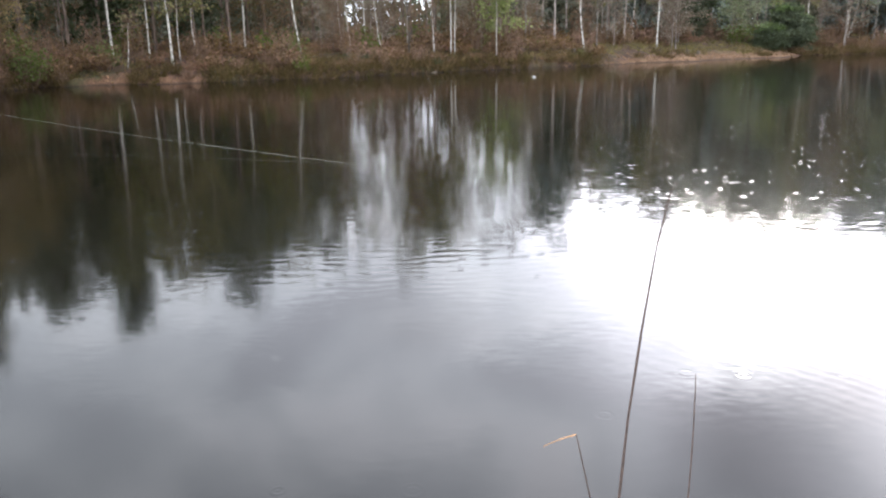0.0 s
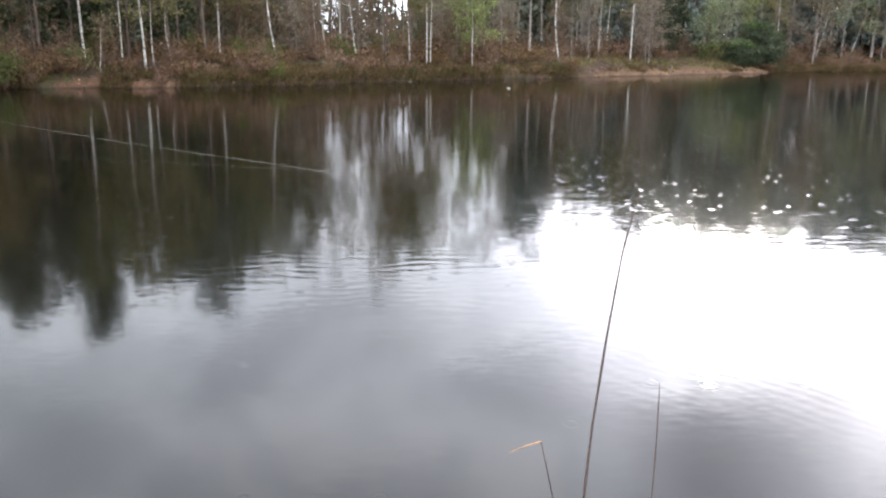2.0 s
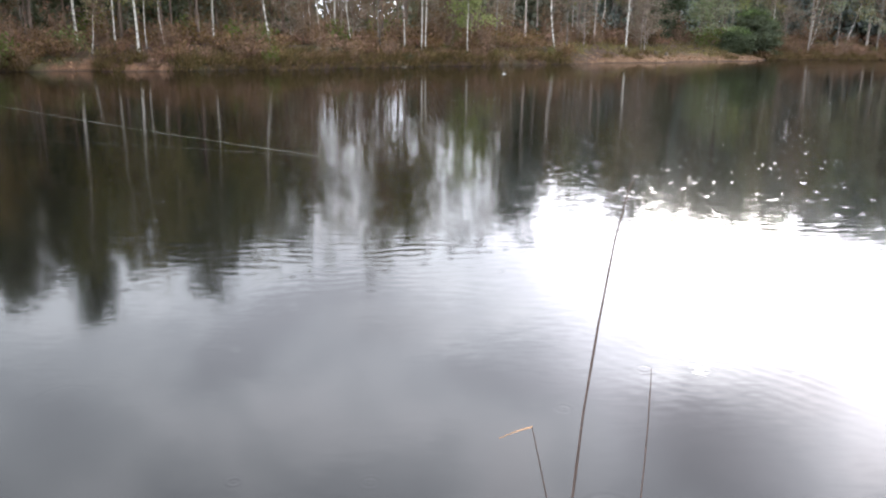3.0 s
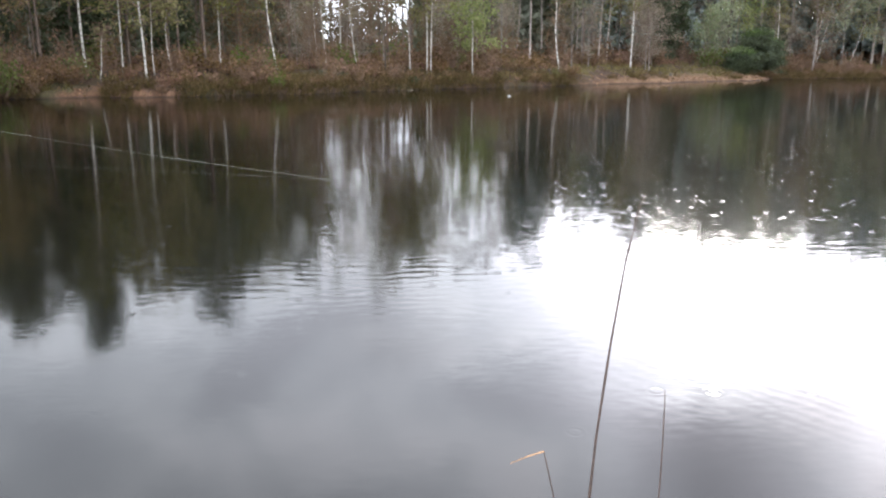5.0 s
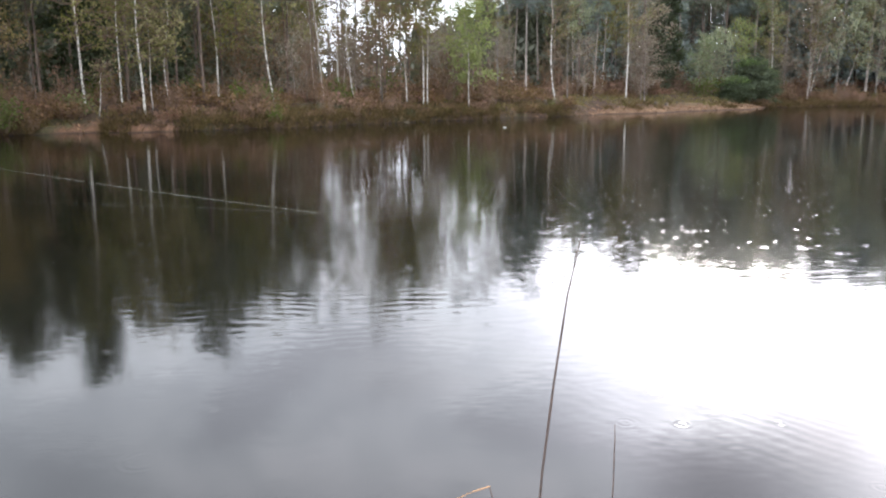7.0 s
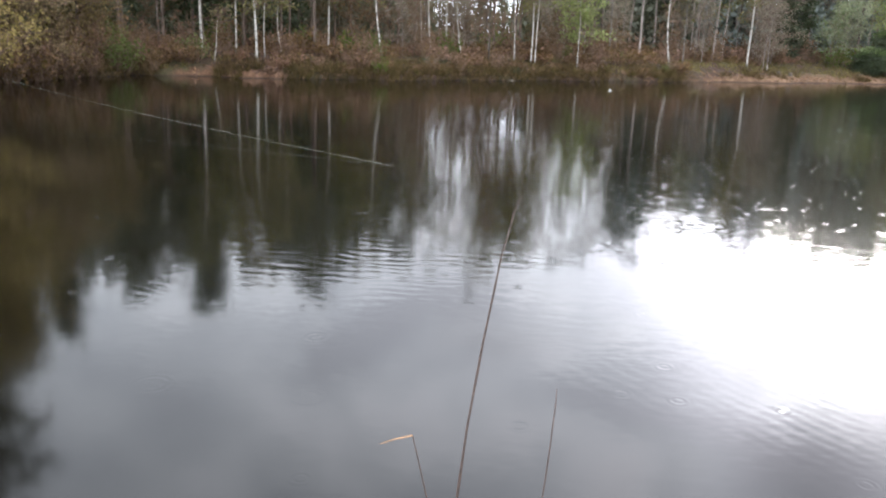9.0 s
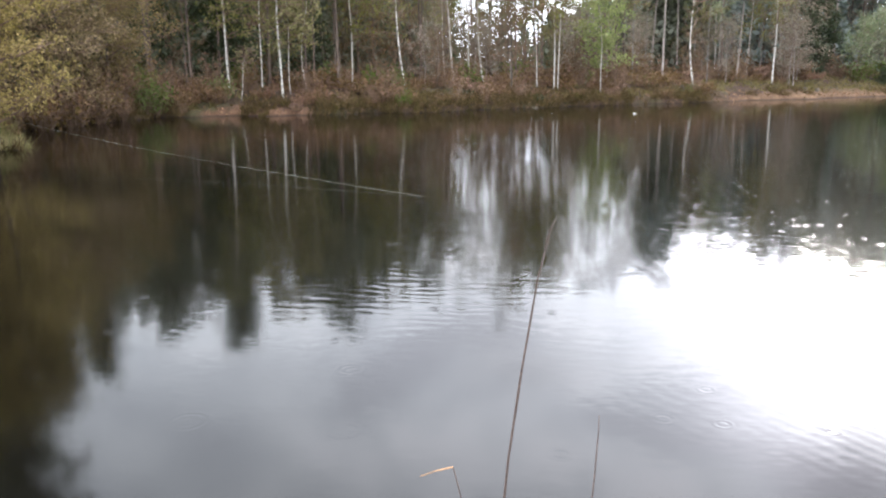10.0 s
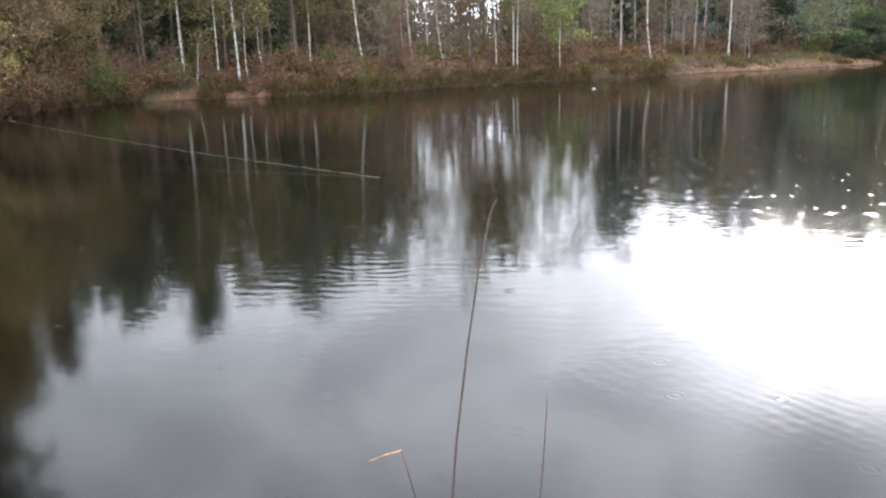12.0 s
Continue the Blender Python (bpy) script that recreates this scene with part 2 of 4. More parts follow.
        off = n.math("SUBTRACT", far, n.math("MULTIPLY_ADD", age, most - least, least))
        hull = n.math("POWER", 2.71828, n.math("MULTIPLY", n.math("MULTIPLY", off, off), -(1.1 / length) ** 2))
        wave = n.math("MULTIPLY", n.math("SINE", n.math("MULTIPLY", off, 6.2832 / length)), hull)
        awake = n.math("LESS_THAN", shade.outputs[1], n.span(py, 5.0, 11.0, near_share, far_share))
        tall = n.math("MULTIPLY", n.math("MULTIPLY", wave, awake), n.math("MULTIPLY", n.math("SUBTRACT", 1.2, age), n.span(py, 4.0, 10.0, steep * 0.5, steep)))
        return n.vmath("MULTIPLY", n.vmath("NORMALIZE", away), n.add("ShaderNodeCombineXYZ", X=tall, Y=tall, Z=0.0).outputs[0])

    total = n.vmath("ADD", total, rings(1.9, 0.020, 0.066, 0.040, 0.074, (0.0, 0.0, 0.0), 0.12, 0.54))
    total = n.vmath("ADD", total, rings(2.5, 0.015, 0.050, 0.034, 0.070, (5.3, 2.9, 0.0), 0.10, 0.46))
    total = n.vmath("ADD", total, rings(0.9, 0.05, 0.17, 0.05, 0.035, (13.1, 4.7, 0.0), 0.22, 0.35))
    normal = n.vmath("NORMALIZE", n.vmath("SUBTRACT", (0.0, 0.0, 1.0), total))
    murk = n.ramp(n.noise(pos, 0.15, 2.0), (0.3, (0.0013, 0.0011, 0.0008)), (0.7, (0.0021, 0.0018, 0.0012)))
    b = n.add("ShaderNodeBsdfPrincipled", Base_Color=murk, Roughness=0.075, IOR=1.333, Normal=normal)
    n.add("ShaderNodeOutputMaterial", Surface=b.outputs[0])
    return m


def plain(name, col, rough=0.6, vary=0.25, scale=30.0):
    m, n = material(name)
    pos = n.add("ShaderNodeTexCoord").outputs["Object"]
    f = n.noise(pos, scale, 3.0)
    dark = tuple(c * (1 - vary) for c in col)
    light = tuple(min(1, c * (1 + vary)) for c in col)
    b = n.add("ShaderNodeBsdfPrincipled", Base_Color=n.ramp(f, (0.3, dark), (0.7, light)), Roughness=rough)
    n.add("ShaderNodeOutputMaterial", Surface=b.outputs[0])
    return m


BIRCH = birch_bark()
GREY_BIRCH = bark("grey_birch_bark", (0.165, 0.15, 0.13), (0.07, 0.06, 0.05), (0.36, 0.33, 0.29), 7.0)
PINE_BARK = bark("pine_bark", (0.115, 0.082, 0.064), (0.045, 0.036, 0.031), (0.190, 0.142, 0.112), 9.0)
DARK_BARK = bark("alder_bark", (0.080, 0.063, 0.048), (0.036, 0.030, 0.024), (0.140, 0.110, 0.082), 10.0)
TWIG = bark("brown_twigs", (0.150, 0.098, 0.068), (0.080, 0.053, 0.039), (0.225, 0.155, 0.108), 6.0, bump=0.1)
RED_TWIG = bark("reddish_twigs", (0.221, 0.117, 0.085), (0.117, 0.065, 0.052), (0.325, 0.182, 0.130), 6.0, bump=0.1)
BIRCH_LEAF = leaf("birch_leaves", (0.092, 0.080, 0.032), (0.142, 0.124, 0.052), (0.198, 0.172, 0.078))
FRESH_LEAF = leaf("fresh_leaves", (0.115, 0.15, 0.042), (0.165, 0.205, 0.060), (0.22, 0.255, 0.09))
# pale green leaves, greyed and lightened to paint in the haze on the right
HAZY_GREEN_LEAF = leaf("hazy_green_leaves", (0.120, 0.142, 0.085), (0.185, 0.212, 0.130), (0.265, 0.290, 0.190))
# pine needles with the bluish haze of the right-hand woods mixed into their colour
HAZY_NEEDLE = leaf("hazy_needles", (0.085, 0.104, 0.104), (0.135, 0.157, 0.155), (0.200, 0.225, 0.217), 0.3)
# bark lightened towards grey, haze painted into the trunks on the right
HAZY_BARK = bark("hazy_bark", (0.25, 0.21, 0.18), (0.10, 0.085, 0.075), (0.36, 0.32, 0.28), 9.0)
WILLOW_LEAF = leaf("willow_catkins", (0.125, 0.084, 0.034), (0.215, 0.150, 0.056), (0.36, 0.265, 0.098))
NEEDLE = leaf("pine_needles", (0.058, 0.063, 0.049), (0.094, 0.098, 0.077), (0.145, 0.147, 0.116), 0.25)
DARK_NEEDLE = leaf("spruce_needles", (0.028, 0.034, 0.024), (0.046, 0.054, 0.037), (0.085, 0.095, 0.060), 0.2)
FRESH_NEEDLE = leaf("fresh_pine_needles", (0.05, 0.075, 0.03), (0.085, 0.115, 0.045), (0.12, 0.155, 0.065), 0.3)
DRY_LEAF = leaf("dry_leaves", (0.055, 0.030, 0.020), (0.112, 0.060, 0.038), (0.200, 0.112, 0.070), 0.25)
ALDER_LEAF = leaf("alder_buds", (0.080, 0.050, 0.027), (0.135, 0.088, 0.046), (0.215, 0.148, 0.076), 0.35)
ALDER_LEAF = leaf("alder_buds", (0.092, 0.060, 0.032), (0.155, 0.105, 0.055), (0.245, 0.172, 0.090), 0.35)
# brown buds, paled so that their colour carries the haze between the trunks
HAZY_BUD = leaf("hazy_buds", (0.125, 0.096, 0.082), (0.195, 0.155, 0.132), (0.285, 0.230, 0.195), 0.35)
GRASS = leaf("bank_grass", (0.068, 0.054, 0.023), (0.120, 0.093, 0.042), (0.215, 0.165, 0.088), 0.3)
BUSH_LEAF = leaf("bush_leaves", (0.040, 0.056, 0.015), (0.066, 0.086, 0.024), (0.10, 0.118, 0.038), 0.35)
LONG_GRASS = leaf("long_grass", (0.11, 0.10, 0.032), (0.19, 0.165, 0.052), (0.29, 0.24, 0.10), 0.35)
BRUSH = leaf("dead_brush", (0.028, 0.016, 0.011), (0.064, 0.036, 0.024), (0.140, 0.080, 0.052), 0.2)
BRUSH = leaf("dead_brush", (0.036, 0.022, 0.015), (0.078, 0.047, 0.031), (0.150, 0.088, 0.056), 0.2)
GROUND = ground_material()
WATER = water_material()
REED = plain("dry_reed_stem", (0.048, 0.029, 0.021), 0.7, 0.45, 60.0)
REED_LEAF = plain("bent_reed_tip", (0.30, 0.155, 0.065), 0.7, 0.3, 60.0)
LINE = plain("fishing_line", (0.38, 0.40, 0.33), 0.4, 0.1)
WHITE_PLASTIC = plain("white_plastic", (0.30, 0.285, 0.26), 0.4, 0.05)
DRIFT = bark("bleached_wood", (0.20, 0.165, 0.13), (0.10, 0.08, 0.06), (0.30, 0.26, 0.21), 8.0)

# ---- helpers for meshes ----


class Shape:
    """Collects tubes and leaves, and turns them into one mesh."""

    def __init__(self):
        self.v, self.f = [], []

    def tube(self, path, radii, sides=6, cap=True):
        base, count = len(self.v), len(path)
        for i, p in enumerate(path):
            ahead = (path[min(i + 1, count - 1)] - path[max(i - 1, 0)]).normalized()
            side = ahead.cross(Vector((0.31, 0.95, 0.02))).normalized()
            other = ahead.cross(side)
            for k in range(sides):
                a = 2 * math.pi * k / sides
                self.v.append(p + (side * math.cos(a) + other * math.sin(a)) * radii[i])
        for i in range(count - 1):
            for k in range(sides):
                a, b = base + i * sides + k, base + i * sides + (k + 1) % sides
                self.f.append((a, b, b + sides, a + sides))
        if cap:
            self.f.append(tuple(base + (count - 1) * sides + k for k in range(sides)))

    def leaves(self, centres, length, width, rng, droop=0.0):
        """Small diamond leaves with random turns round the given points."""
        c = np.asarray(centres, float)
        n = len(c)
        if not n:
            return
        ax = rng.normal(size=(n, 3))
        ax[:, 2] -= droop
        ax /= np.linalg.norm(ax, axis=1, keepdims=True)
        bx = np.cross(ax, rng.normal(size=(n, 3)))
        bx /= np.linalg.norm(bx, axis=1, keepdims=True) + 1e-9
        s = rng.uniform(0.6, 1.4, size=(n, 1))
        quad = np.stack([c - ax * length * s, c + bx * width * s, c + ax * length * s, c - bx * width * s], 1).reshape(-1, 3)
        base = len(self.v)
        self.v.extend(quad.tolist())
        self.f.extend((base + 4 * i, base + 4 * i + 1, base + 4 * i + 2, base + 4 * i + 3) for i in range(n))

    def mesh(self, name, mat, smooth=False):
        me = bpy.data.meshes.new(name)
        me.from_pydata([tuple(p) for p in self.v], [], self.f)
        me.materials.append(mat)
        if smooth:
            me.shade_smooth()
        return me


def part(name, shape, mat, parent, label="", smooth=False):
    ob = new(name, shape.mesh(name, mat, smooth))
    ob.parent = parent
    return tagged(ob, label) if label else ob


def thing(name, m, label, category, group=""):
    ob = new(name)
    ob.empty_display_size = 0.2
    ob.matrix_basis = m
    return tagged(ob, label, category, group)


def rand_dir(rng, flatness=1.0):
    a = rng.uniform(0, 2 * math.pi)
    return Vector((math.cos(a), math.sin(a), rng.uniform(-0.2, 0.9) * flatness)).normalized()


# ---- ground and water ----
LAKE = [(-4, 1.2), (-8, 4), (-12, 9), (-15.2, 15), (-14.6, 18.5), (-14.0, 21.0), (-15.6, 22.4), (-18.2, 25), (-19.0, 29), (-18.6, 33), (-17.6, 35.3),
        (-16.2, 36.3), (-13.7, 37.1), (-11, 37.5), (-9, 38.9), (-5.8, 39.8), (-3.9, 42), (-1, 43.6), (0.9, 46), (3.9, 47.2), (5.8, 49),
        (9.6, 50.8), (12.2, 52.9), (16.2, 54.9), (21.6, 59), (26.4, 61.2), (28.0, 64.2), (33.4, 65.9), (40, 67.3), (52, 66), (60, 55),
        (57, 35), (46, 15), (30, 4), (15, 0.6), (6, 0.8), (0, 1.0)]


def land_distance(x, y):
    """Metres from the water's edge, positive on land (arrays)."""
    x, y = np.asarray(x, float), np.asarray(y, float)
    best = np.full(x.shape, 1e9)
    inside = np.zeros(x.shape, bool)
    for (ax, ay), (bx, by) in zip(LAKE, LAKE[1:] + LAKE[:1]):
        dx, dy = bx - ax, by - ay
        u = np.clip(((x - ax) * dx + (y - ay) * dy) / (dx * dx + dy * dy), 0, 1)
        best = np.minimum(best, np.hypot(x - ax - u * dx, y - ay - u * dy))
        if ay != by:
            cross = ((ay > y) != (by > y)) & (x < dx * (y - ay) / dy + ax)
            inside ^= cross
    return np.where(inside, -best, best)


def wobble(x, y):
    return (np.sin(x * 1.9 + 1.3 * np.sin(y * 0.7)) * 0.5 + np.sin(y * 2.3 + 0.9 * np.sin(x * 1.1)) * 0.5 + 0.6 * np.sin(x * 0.63 + y * 0.41))


def shore_distance(x, y):
    """Metres from the uneven water's edge, positive on land (arrays)."""
    x, y = np.asarray(x, float), np.asarray(y, float)
    return land_distance(x, y) + 0.30 * wobble(x, y) + 0.20 * np.sin(x * 4.7 + y * 1.3) * np.sin(y * 5.1 - x) + 0.10 * np.sin(x * 9.1 - y * 2.2)


def ground_height(x, y):
    x, y = np.asarray(x, float), np.asarray(y, float)
    d = shore_distance(x, y)
    step = lambda a, b: (lambda t: t * t * (3 - 2 * t))(np.clip((d - a) / (b - a), 0, 1))  # noqa: E731
    gentle = np.clip((x - 11) / 8, 0, 1) * np.clip((y - 40) / 5, 0, 1)
    steep = 0.30 * step(0, 0.35) + 0.25 * step(0.4, 1.0) + 0.50 * step(1.0, 3.6)
    # the beach climbs in worn ledges to a grassy hump
    ledge = 0.5 + 0.5 * np.sin(x * 1.1 + 2.0 * np.sin(y * 0.6))
    beach = 0.15 * step(0, 0.35) + 0.10 * step(0.5, 1.3) + (0.10 + 0.14 * ledge) * step(1.5, 1.9) + 0.20 * step(2.4, 3.6) + 0.55 * step(3.6, 6.0)
    land = steep * (1 - gentle) + beach * gentle + 0.45 * step(3, 16) + 1.5 * step(14, 60)
    bumps = 0.10 * np.sin(x * 2.7 + y * 0.8) * np.sin(y * 3.1 - x * 1.2) + 0.08 * np.sin(x * 6.1) * np.sin(y * 5.3 + x)
    return np.where(d > 0, land + bumps * np.clip(d, 0, 1), np.maximum(d * 0.45, -2.5))


def make_ground():
    xs = np.concatenate([[-1500, -700, -300, -150, -90, -65], np.arange(-48, -20, 1.0), np.arange(-20, 44, 0.22), np.arange(44, 76, 1.0), [85, 110, 160, 300, 700, 1500]])
    ys = np.concatenate([[-1500, -700, -300, -120, -60, -30, -15], np.arange(-8, 16, 0.8), np.arange(16, 76, 0.22), np.arange(76, 112, 2.0), [120, 150, 200, 300, 700, 1500]])
    gx, gy = np.meshgrid(xs, ys)
    gz = ground_height(gx, gy)
    nx, ny = len(xs), len(ys)
    verts = np.stack([gx, gy, gz], -1).reshape(-1, 3).tolist()
    faces = [(j * nx + i, j * nx + i + 1, (j + 1) * nx + i + 1, (j + 1) * nx + i) for j in range(ny - 1) for i in range(nx - 1)]
    me = bpy.data.meshes.new("ground")
    me.from_pydata(verts, [], faces)
    me.materials.append(GROUND)
    me.shade_smooth()
    tagged(new("ground", me), "brown leaf-littered lake bank with bare earth at its edge", "ground", kind="structure")


def make_water():
    bm = bmesh.new()
    pts = [(-26, 0), (-26, 40), (-4, 50), (30, 70), (64, 70), (64, 0)]
    bm.faces.new([bm.verts.new((x, y, 0.0)) for x, y in reversed(pts)])
    me = bpy.data.meshes.new("water")
    bm.to_mesh(me)
    bm.free()
    me.materials.append(WATER)
    tagged(new("water", me), "dark calm lake water with rain rings reflecting the trees", "water", kind="structure")


make_ground()
make_water()


def on_ground(x, y, sink=0.05):
    return float(ground_height(x, y)) - sink

# ---- trees ----


def stem_path(height, lean, curve, rng, steps=10, wob=0.06):
    """A slightly crooked stem from the foot up."""
    pts = []
    ph = rng.uniform(0, 6.28, 2)
    for i in range(steps + 1):
        u = i / steps
        z = height * u
        x = lean * z + curve * math.sin(math.pi * min(1, u * 1.6)) + wob * math.sin(u * 7 + ph[0]) * u
        y = wob * math.sin(u * 6 + ph[1]) * u
        pts.append(Vector((x, y, z)))
    return pts


def along(path, u):
    i = min(int(u * (len(path) - 1)), len(path) - 2)
    t = u * (len(path) - 1) - i
    return path[i].lerp(path[i + 1], t)


def limb(shape, rng, start, way, length, radius, rise, steps=4, sides=4):
    """One limb; returns its path."""
    pts, p, d = [start], start.copy(), way.copy()
    for _ in range(steps):
        d = (d + Vector((rng.normal() * 0.18, rng.normal() * 0.18, rise + rng.normal() * 0.12))).normalized()
        p = p + d * length / steps
        pts.append(p.copy())
    shape.tube(pts, [radius * (1 - 0.8 * i / steps) for i in range(steps + 1)], sides, cap=False)
    return pts


def tree_parts(root, kind, height, radius, lean, curve, seed, leaf_mat=None, leaves=2200, twigs=150, crown_from=None, stem_mat=None, reach=None, leaf_size=None):
    """Stem, branches and crown of one tree under root."""
    rng = np.random.default_rng(seed)
    stem, branch, crown = Shape(), Shape(), Shape()
    path = stem_path(height, lean, curve, rng, wob=0.16 if kind != "pine" else 0.05)
    sides = 8
    stem.tube([Vector((0, 0, -0.25))] + path, [radius * 1.0] + [radius * (0.54 if kind == "birch" else 0.68) * (1.25 if i == 0 else 1) * (1 - 0.88 * (i / 10) ** 1.15) for i in range(11)], sides)
    start = crown_from if crown_from is not None else {"birch": 0.30, "pine": 0.5, "spruce": 0.06, "bare": 0.12}[kind]
    spread = reach if reach is not None else {"birch": 1.6, "pine": 1.8, "spruce": 1.9, "bare": 2.2}[kind]
    limbs = {"birch": 34, "pine": 26, "spruce": 60, "bare": 44}[kind]
    centres, weights = [], []
    for i in range(limbs):
        u = start + (0.985 - start) * ((i + rng.uniform(0, 1)) / limbs)
        top = (u - start) / (1 - start)
        if kind == "spruce":
            reach_here, rise = spread * (1.05 - top), -0.06
        elif kind == "pine":
            reach_here, rise = spread * (0.55 + 0.75 * math.sin(math.pi * min(1, 0.15 + top * 0.8))), 0.05
        elif kind == "birch":
            reach_here, rise = spread * (0.45 + 0.8 * math.sin(math.pi * (0.15 + 0.8 * top))), 0.10
        else:
            reach_here, rise = spread * (0.55 + 0.7 * math.sin(math.pi * (0.2 + 0.75 * top))), 0.06
        reach_here *= rng.uniform(0.55, 1.15)
        way = rand_dir(rng, 0.35 if kind in ("spruce", "pine") else 1.1)
        pts = limb(branch, rng, along(path, u), way, reach_here, max(0.012, radius * 0.34 * (1.1 - top)), rise)
        per = max(1, twigs // limbs)
        for _ in range(per):
            s = along(pts, rng.uniform(0.25, 1.0))
            tw = rand_dir(rng, 0.8)
            drop = {"birch": -0.28, "pine": 0.05, "spruce": -0.15, "bare": 0.08}[kind]
            end = limb(branch, rng, s, tw, rng.uniform(0.35, 0.95), 0.011, drop, 2, 3)
            for q in (0.35, 0.7, 1.0):
                centres.append(along(end, min(q, 0.999)))
                weights.append(1.0)
        for q in (0.5, 0.75, 0.98):
            centres.append(along(pts, q))
            weights.append(1.4)
    pick = rng.choice(len(centres), size=leaves, p=np.array(weights) / sum(weights))
    c = np.array([tuple(centres[i]) for i in pick]) + rng.normal(size=(leaves, 3)) * {"birch": 0.15, "pine": 0.17, "spruce": 0.20, "bare": 0.18}[kind]
    size = leaf_size or {"birch": (0.07, 0.045), "pine": (0.17, 0.05), "spruce": (0.16, 0.07), "bare": (0.07, 0.042)}[kind]
    crown.leaves(c, *size, rng, 0.4 if kind == "birch" else 0.0)
    bark_mat = stem_mat or {"birch": BIRCH, "pine": PINE_BARK, "spruce": DARK_BARK, "bare": DARK_BARK}[kind]
    leaf_m = leaf_mat or {"birch": BIRCH_LEAF, "pine": NEEDLE, "spruce": DARK_NEEDLE, "bare": DRY_LEAF}[kind]
    part("trunk", stem, bark_mat, root, smooth=True)
    part("branching", branch, TWIG if kind != "pine" else PINE_BARK, root)
    part("crown", crown, leaf_m, root)


def tree(name, x, y, kind, height, radius, lean, curve, seed, label, group="", **more):
    root = thing(name, pose(x, y, on_ground(x, y)), label, "tree", group)
    tree_parts(root, kind, height, radius, lean, curve, seed, **more)
    return root


# the pale birches that stand on the edge of the bank, one by one: x, y, height, radius, lean, curve
WHITE_BIRCH = "white-barked birch with sparse spring leaves on the lake bank"
FRONT = [
    (-15.95, 39.7, 12.5, 0.135, -0.030, 0.00), (-14.74, 38.2, 3.4, 0.055, 0.160, -0.05), (-14.20, 39.7, 11.5, 0.085, 0.035, -0.05),
    (-12.82, 38.8, 12.8, 0.120, 0.008, -0.06), (-12.72, 39.7, 9.0, 0.060, 0.004, -0.05), (-11.85, 39.8, 9.5, 0.070, 0.020, -0.28),
    (-10.64, 44.2, 12.0, 0.110, -0.006, 0.00), (-7.43, 43.2, 12.5, 0.105, -0.095, -0.10), (-5.06, 45.2, 11.0, 0.095, -0.080, -0.05),
    (-5.53, 45.2, 9.0, 0.060, -0.065, 0.00), (-4.46, 47.2, 11.0, 0.085, -0.030, 0.00), (-3.48, 46.2, 12.0, 0.080, -0.020, -0.30),
    (-0.55, 48.2, 10.5, 0.085, -0.045, 0.00), (0.44, 47.7, 12.5, 0.095, -0.010, 0.00), (0.66, 47.9, 12.0, 0.075, -0.004, 0.04),
    (9.17, 53.2, 12.5, 0.120, -0.060, -0.22), (12.13, 63.2, 12.0, 0.100, 0.007, 0.00), (14.10, 61.2, 13.0, 0.120, 0.018, -0.08),
    (15.11, 58.2, 14.0, 0.135, 0.000, 0.00), (29.56, 67.2, 13.0, 0.110, -0.020, 0.05), (34.56, 70.7, 14.0, 0.120, 0.060, -0.05),
    (34.75, 70.9, 13.0, 0.105, 0.130, 0.25), (37.9, 71.2, 9.0, 0.085, 0.220, 0.1),
]
for k, (x, y, h, r, lean_x, bend_x) in enumerate(FRONT):
    h *= 0.76 if x < -8 else 0.82 if x < 8 else 0.75 if x < 20 else 0.90
    r *= 0.8 if x > 8 else 0.87
    if h < 5:
        tree("birch_sapling", x, y, "birch", h, r, lean_x, bend_x, 100 + k, "thin leaning birch sapling with a snapped top", "bank birches", leaves=120, twigs=20, crown_from=0.6, reach=0.5)
    else:
        tree("birch_tree", x, y, "birch", h, r, lean_x, bend_x, 100 + k, WHITE_BIRCH, "bank birches", leaves=160 if k == 15 or 7 < k < 12 else 1100 if k < 15 and k > 7 else 1500, twigs=50 if k == 15 or 7 < k < 12 else 170)

# the bright green young birch on the bank
tree("young_birch", 3.17, 48.7, "birch", 6.6, 0.06, -0.03, 0.0, 77, "young birch in fresh bright green leaf", leaf_mat=FRESH_LEAF, leaves=4200, twigs=240, crown_from=0.26, reach=1.7)
# greener birch at the far right end
tree("leafy_birch", 36.6, 70.0, "birch", 12.5, 0.09, 0.02, 0.0, 78, "tall birch with hanging pale green leaves", leaf_mat=HAZY_GREEN_LEAF, stem_mat=GREY_BIRCH, leaves=4200, twigs=260, crown_from=0.2, reach=2.6)
tree("leafy_birch", 40.5, 70.5, "birch", 12.0, 0.09, -0.02, 0.0, 79, "tall birch with hanging pale green leaves", leaf_mat=HAZY_GREEN_LEAF, stem_mat=GREY_BIRCH, leaves=4200, twigs=260, crown_from=0.15, reach=2.6)

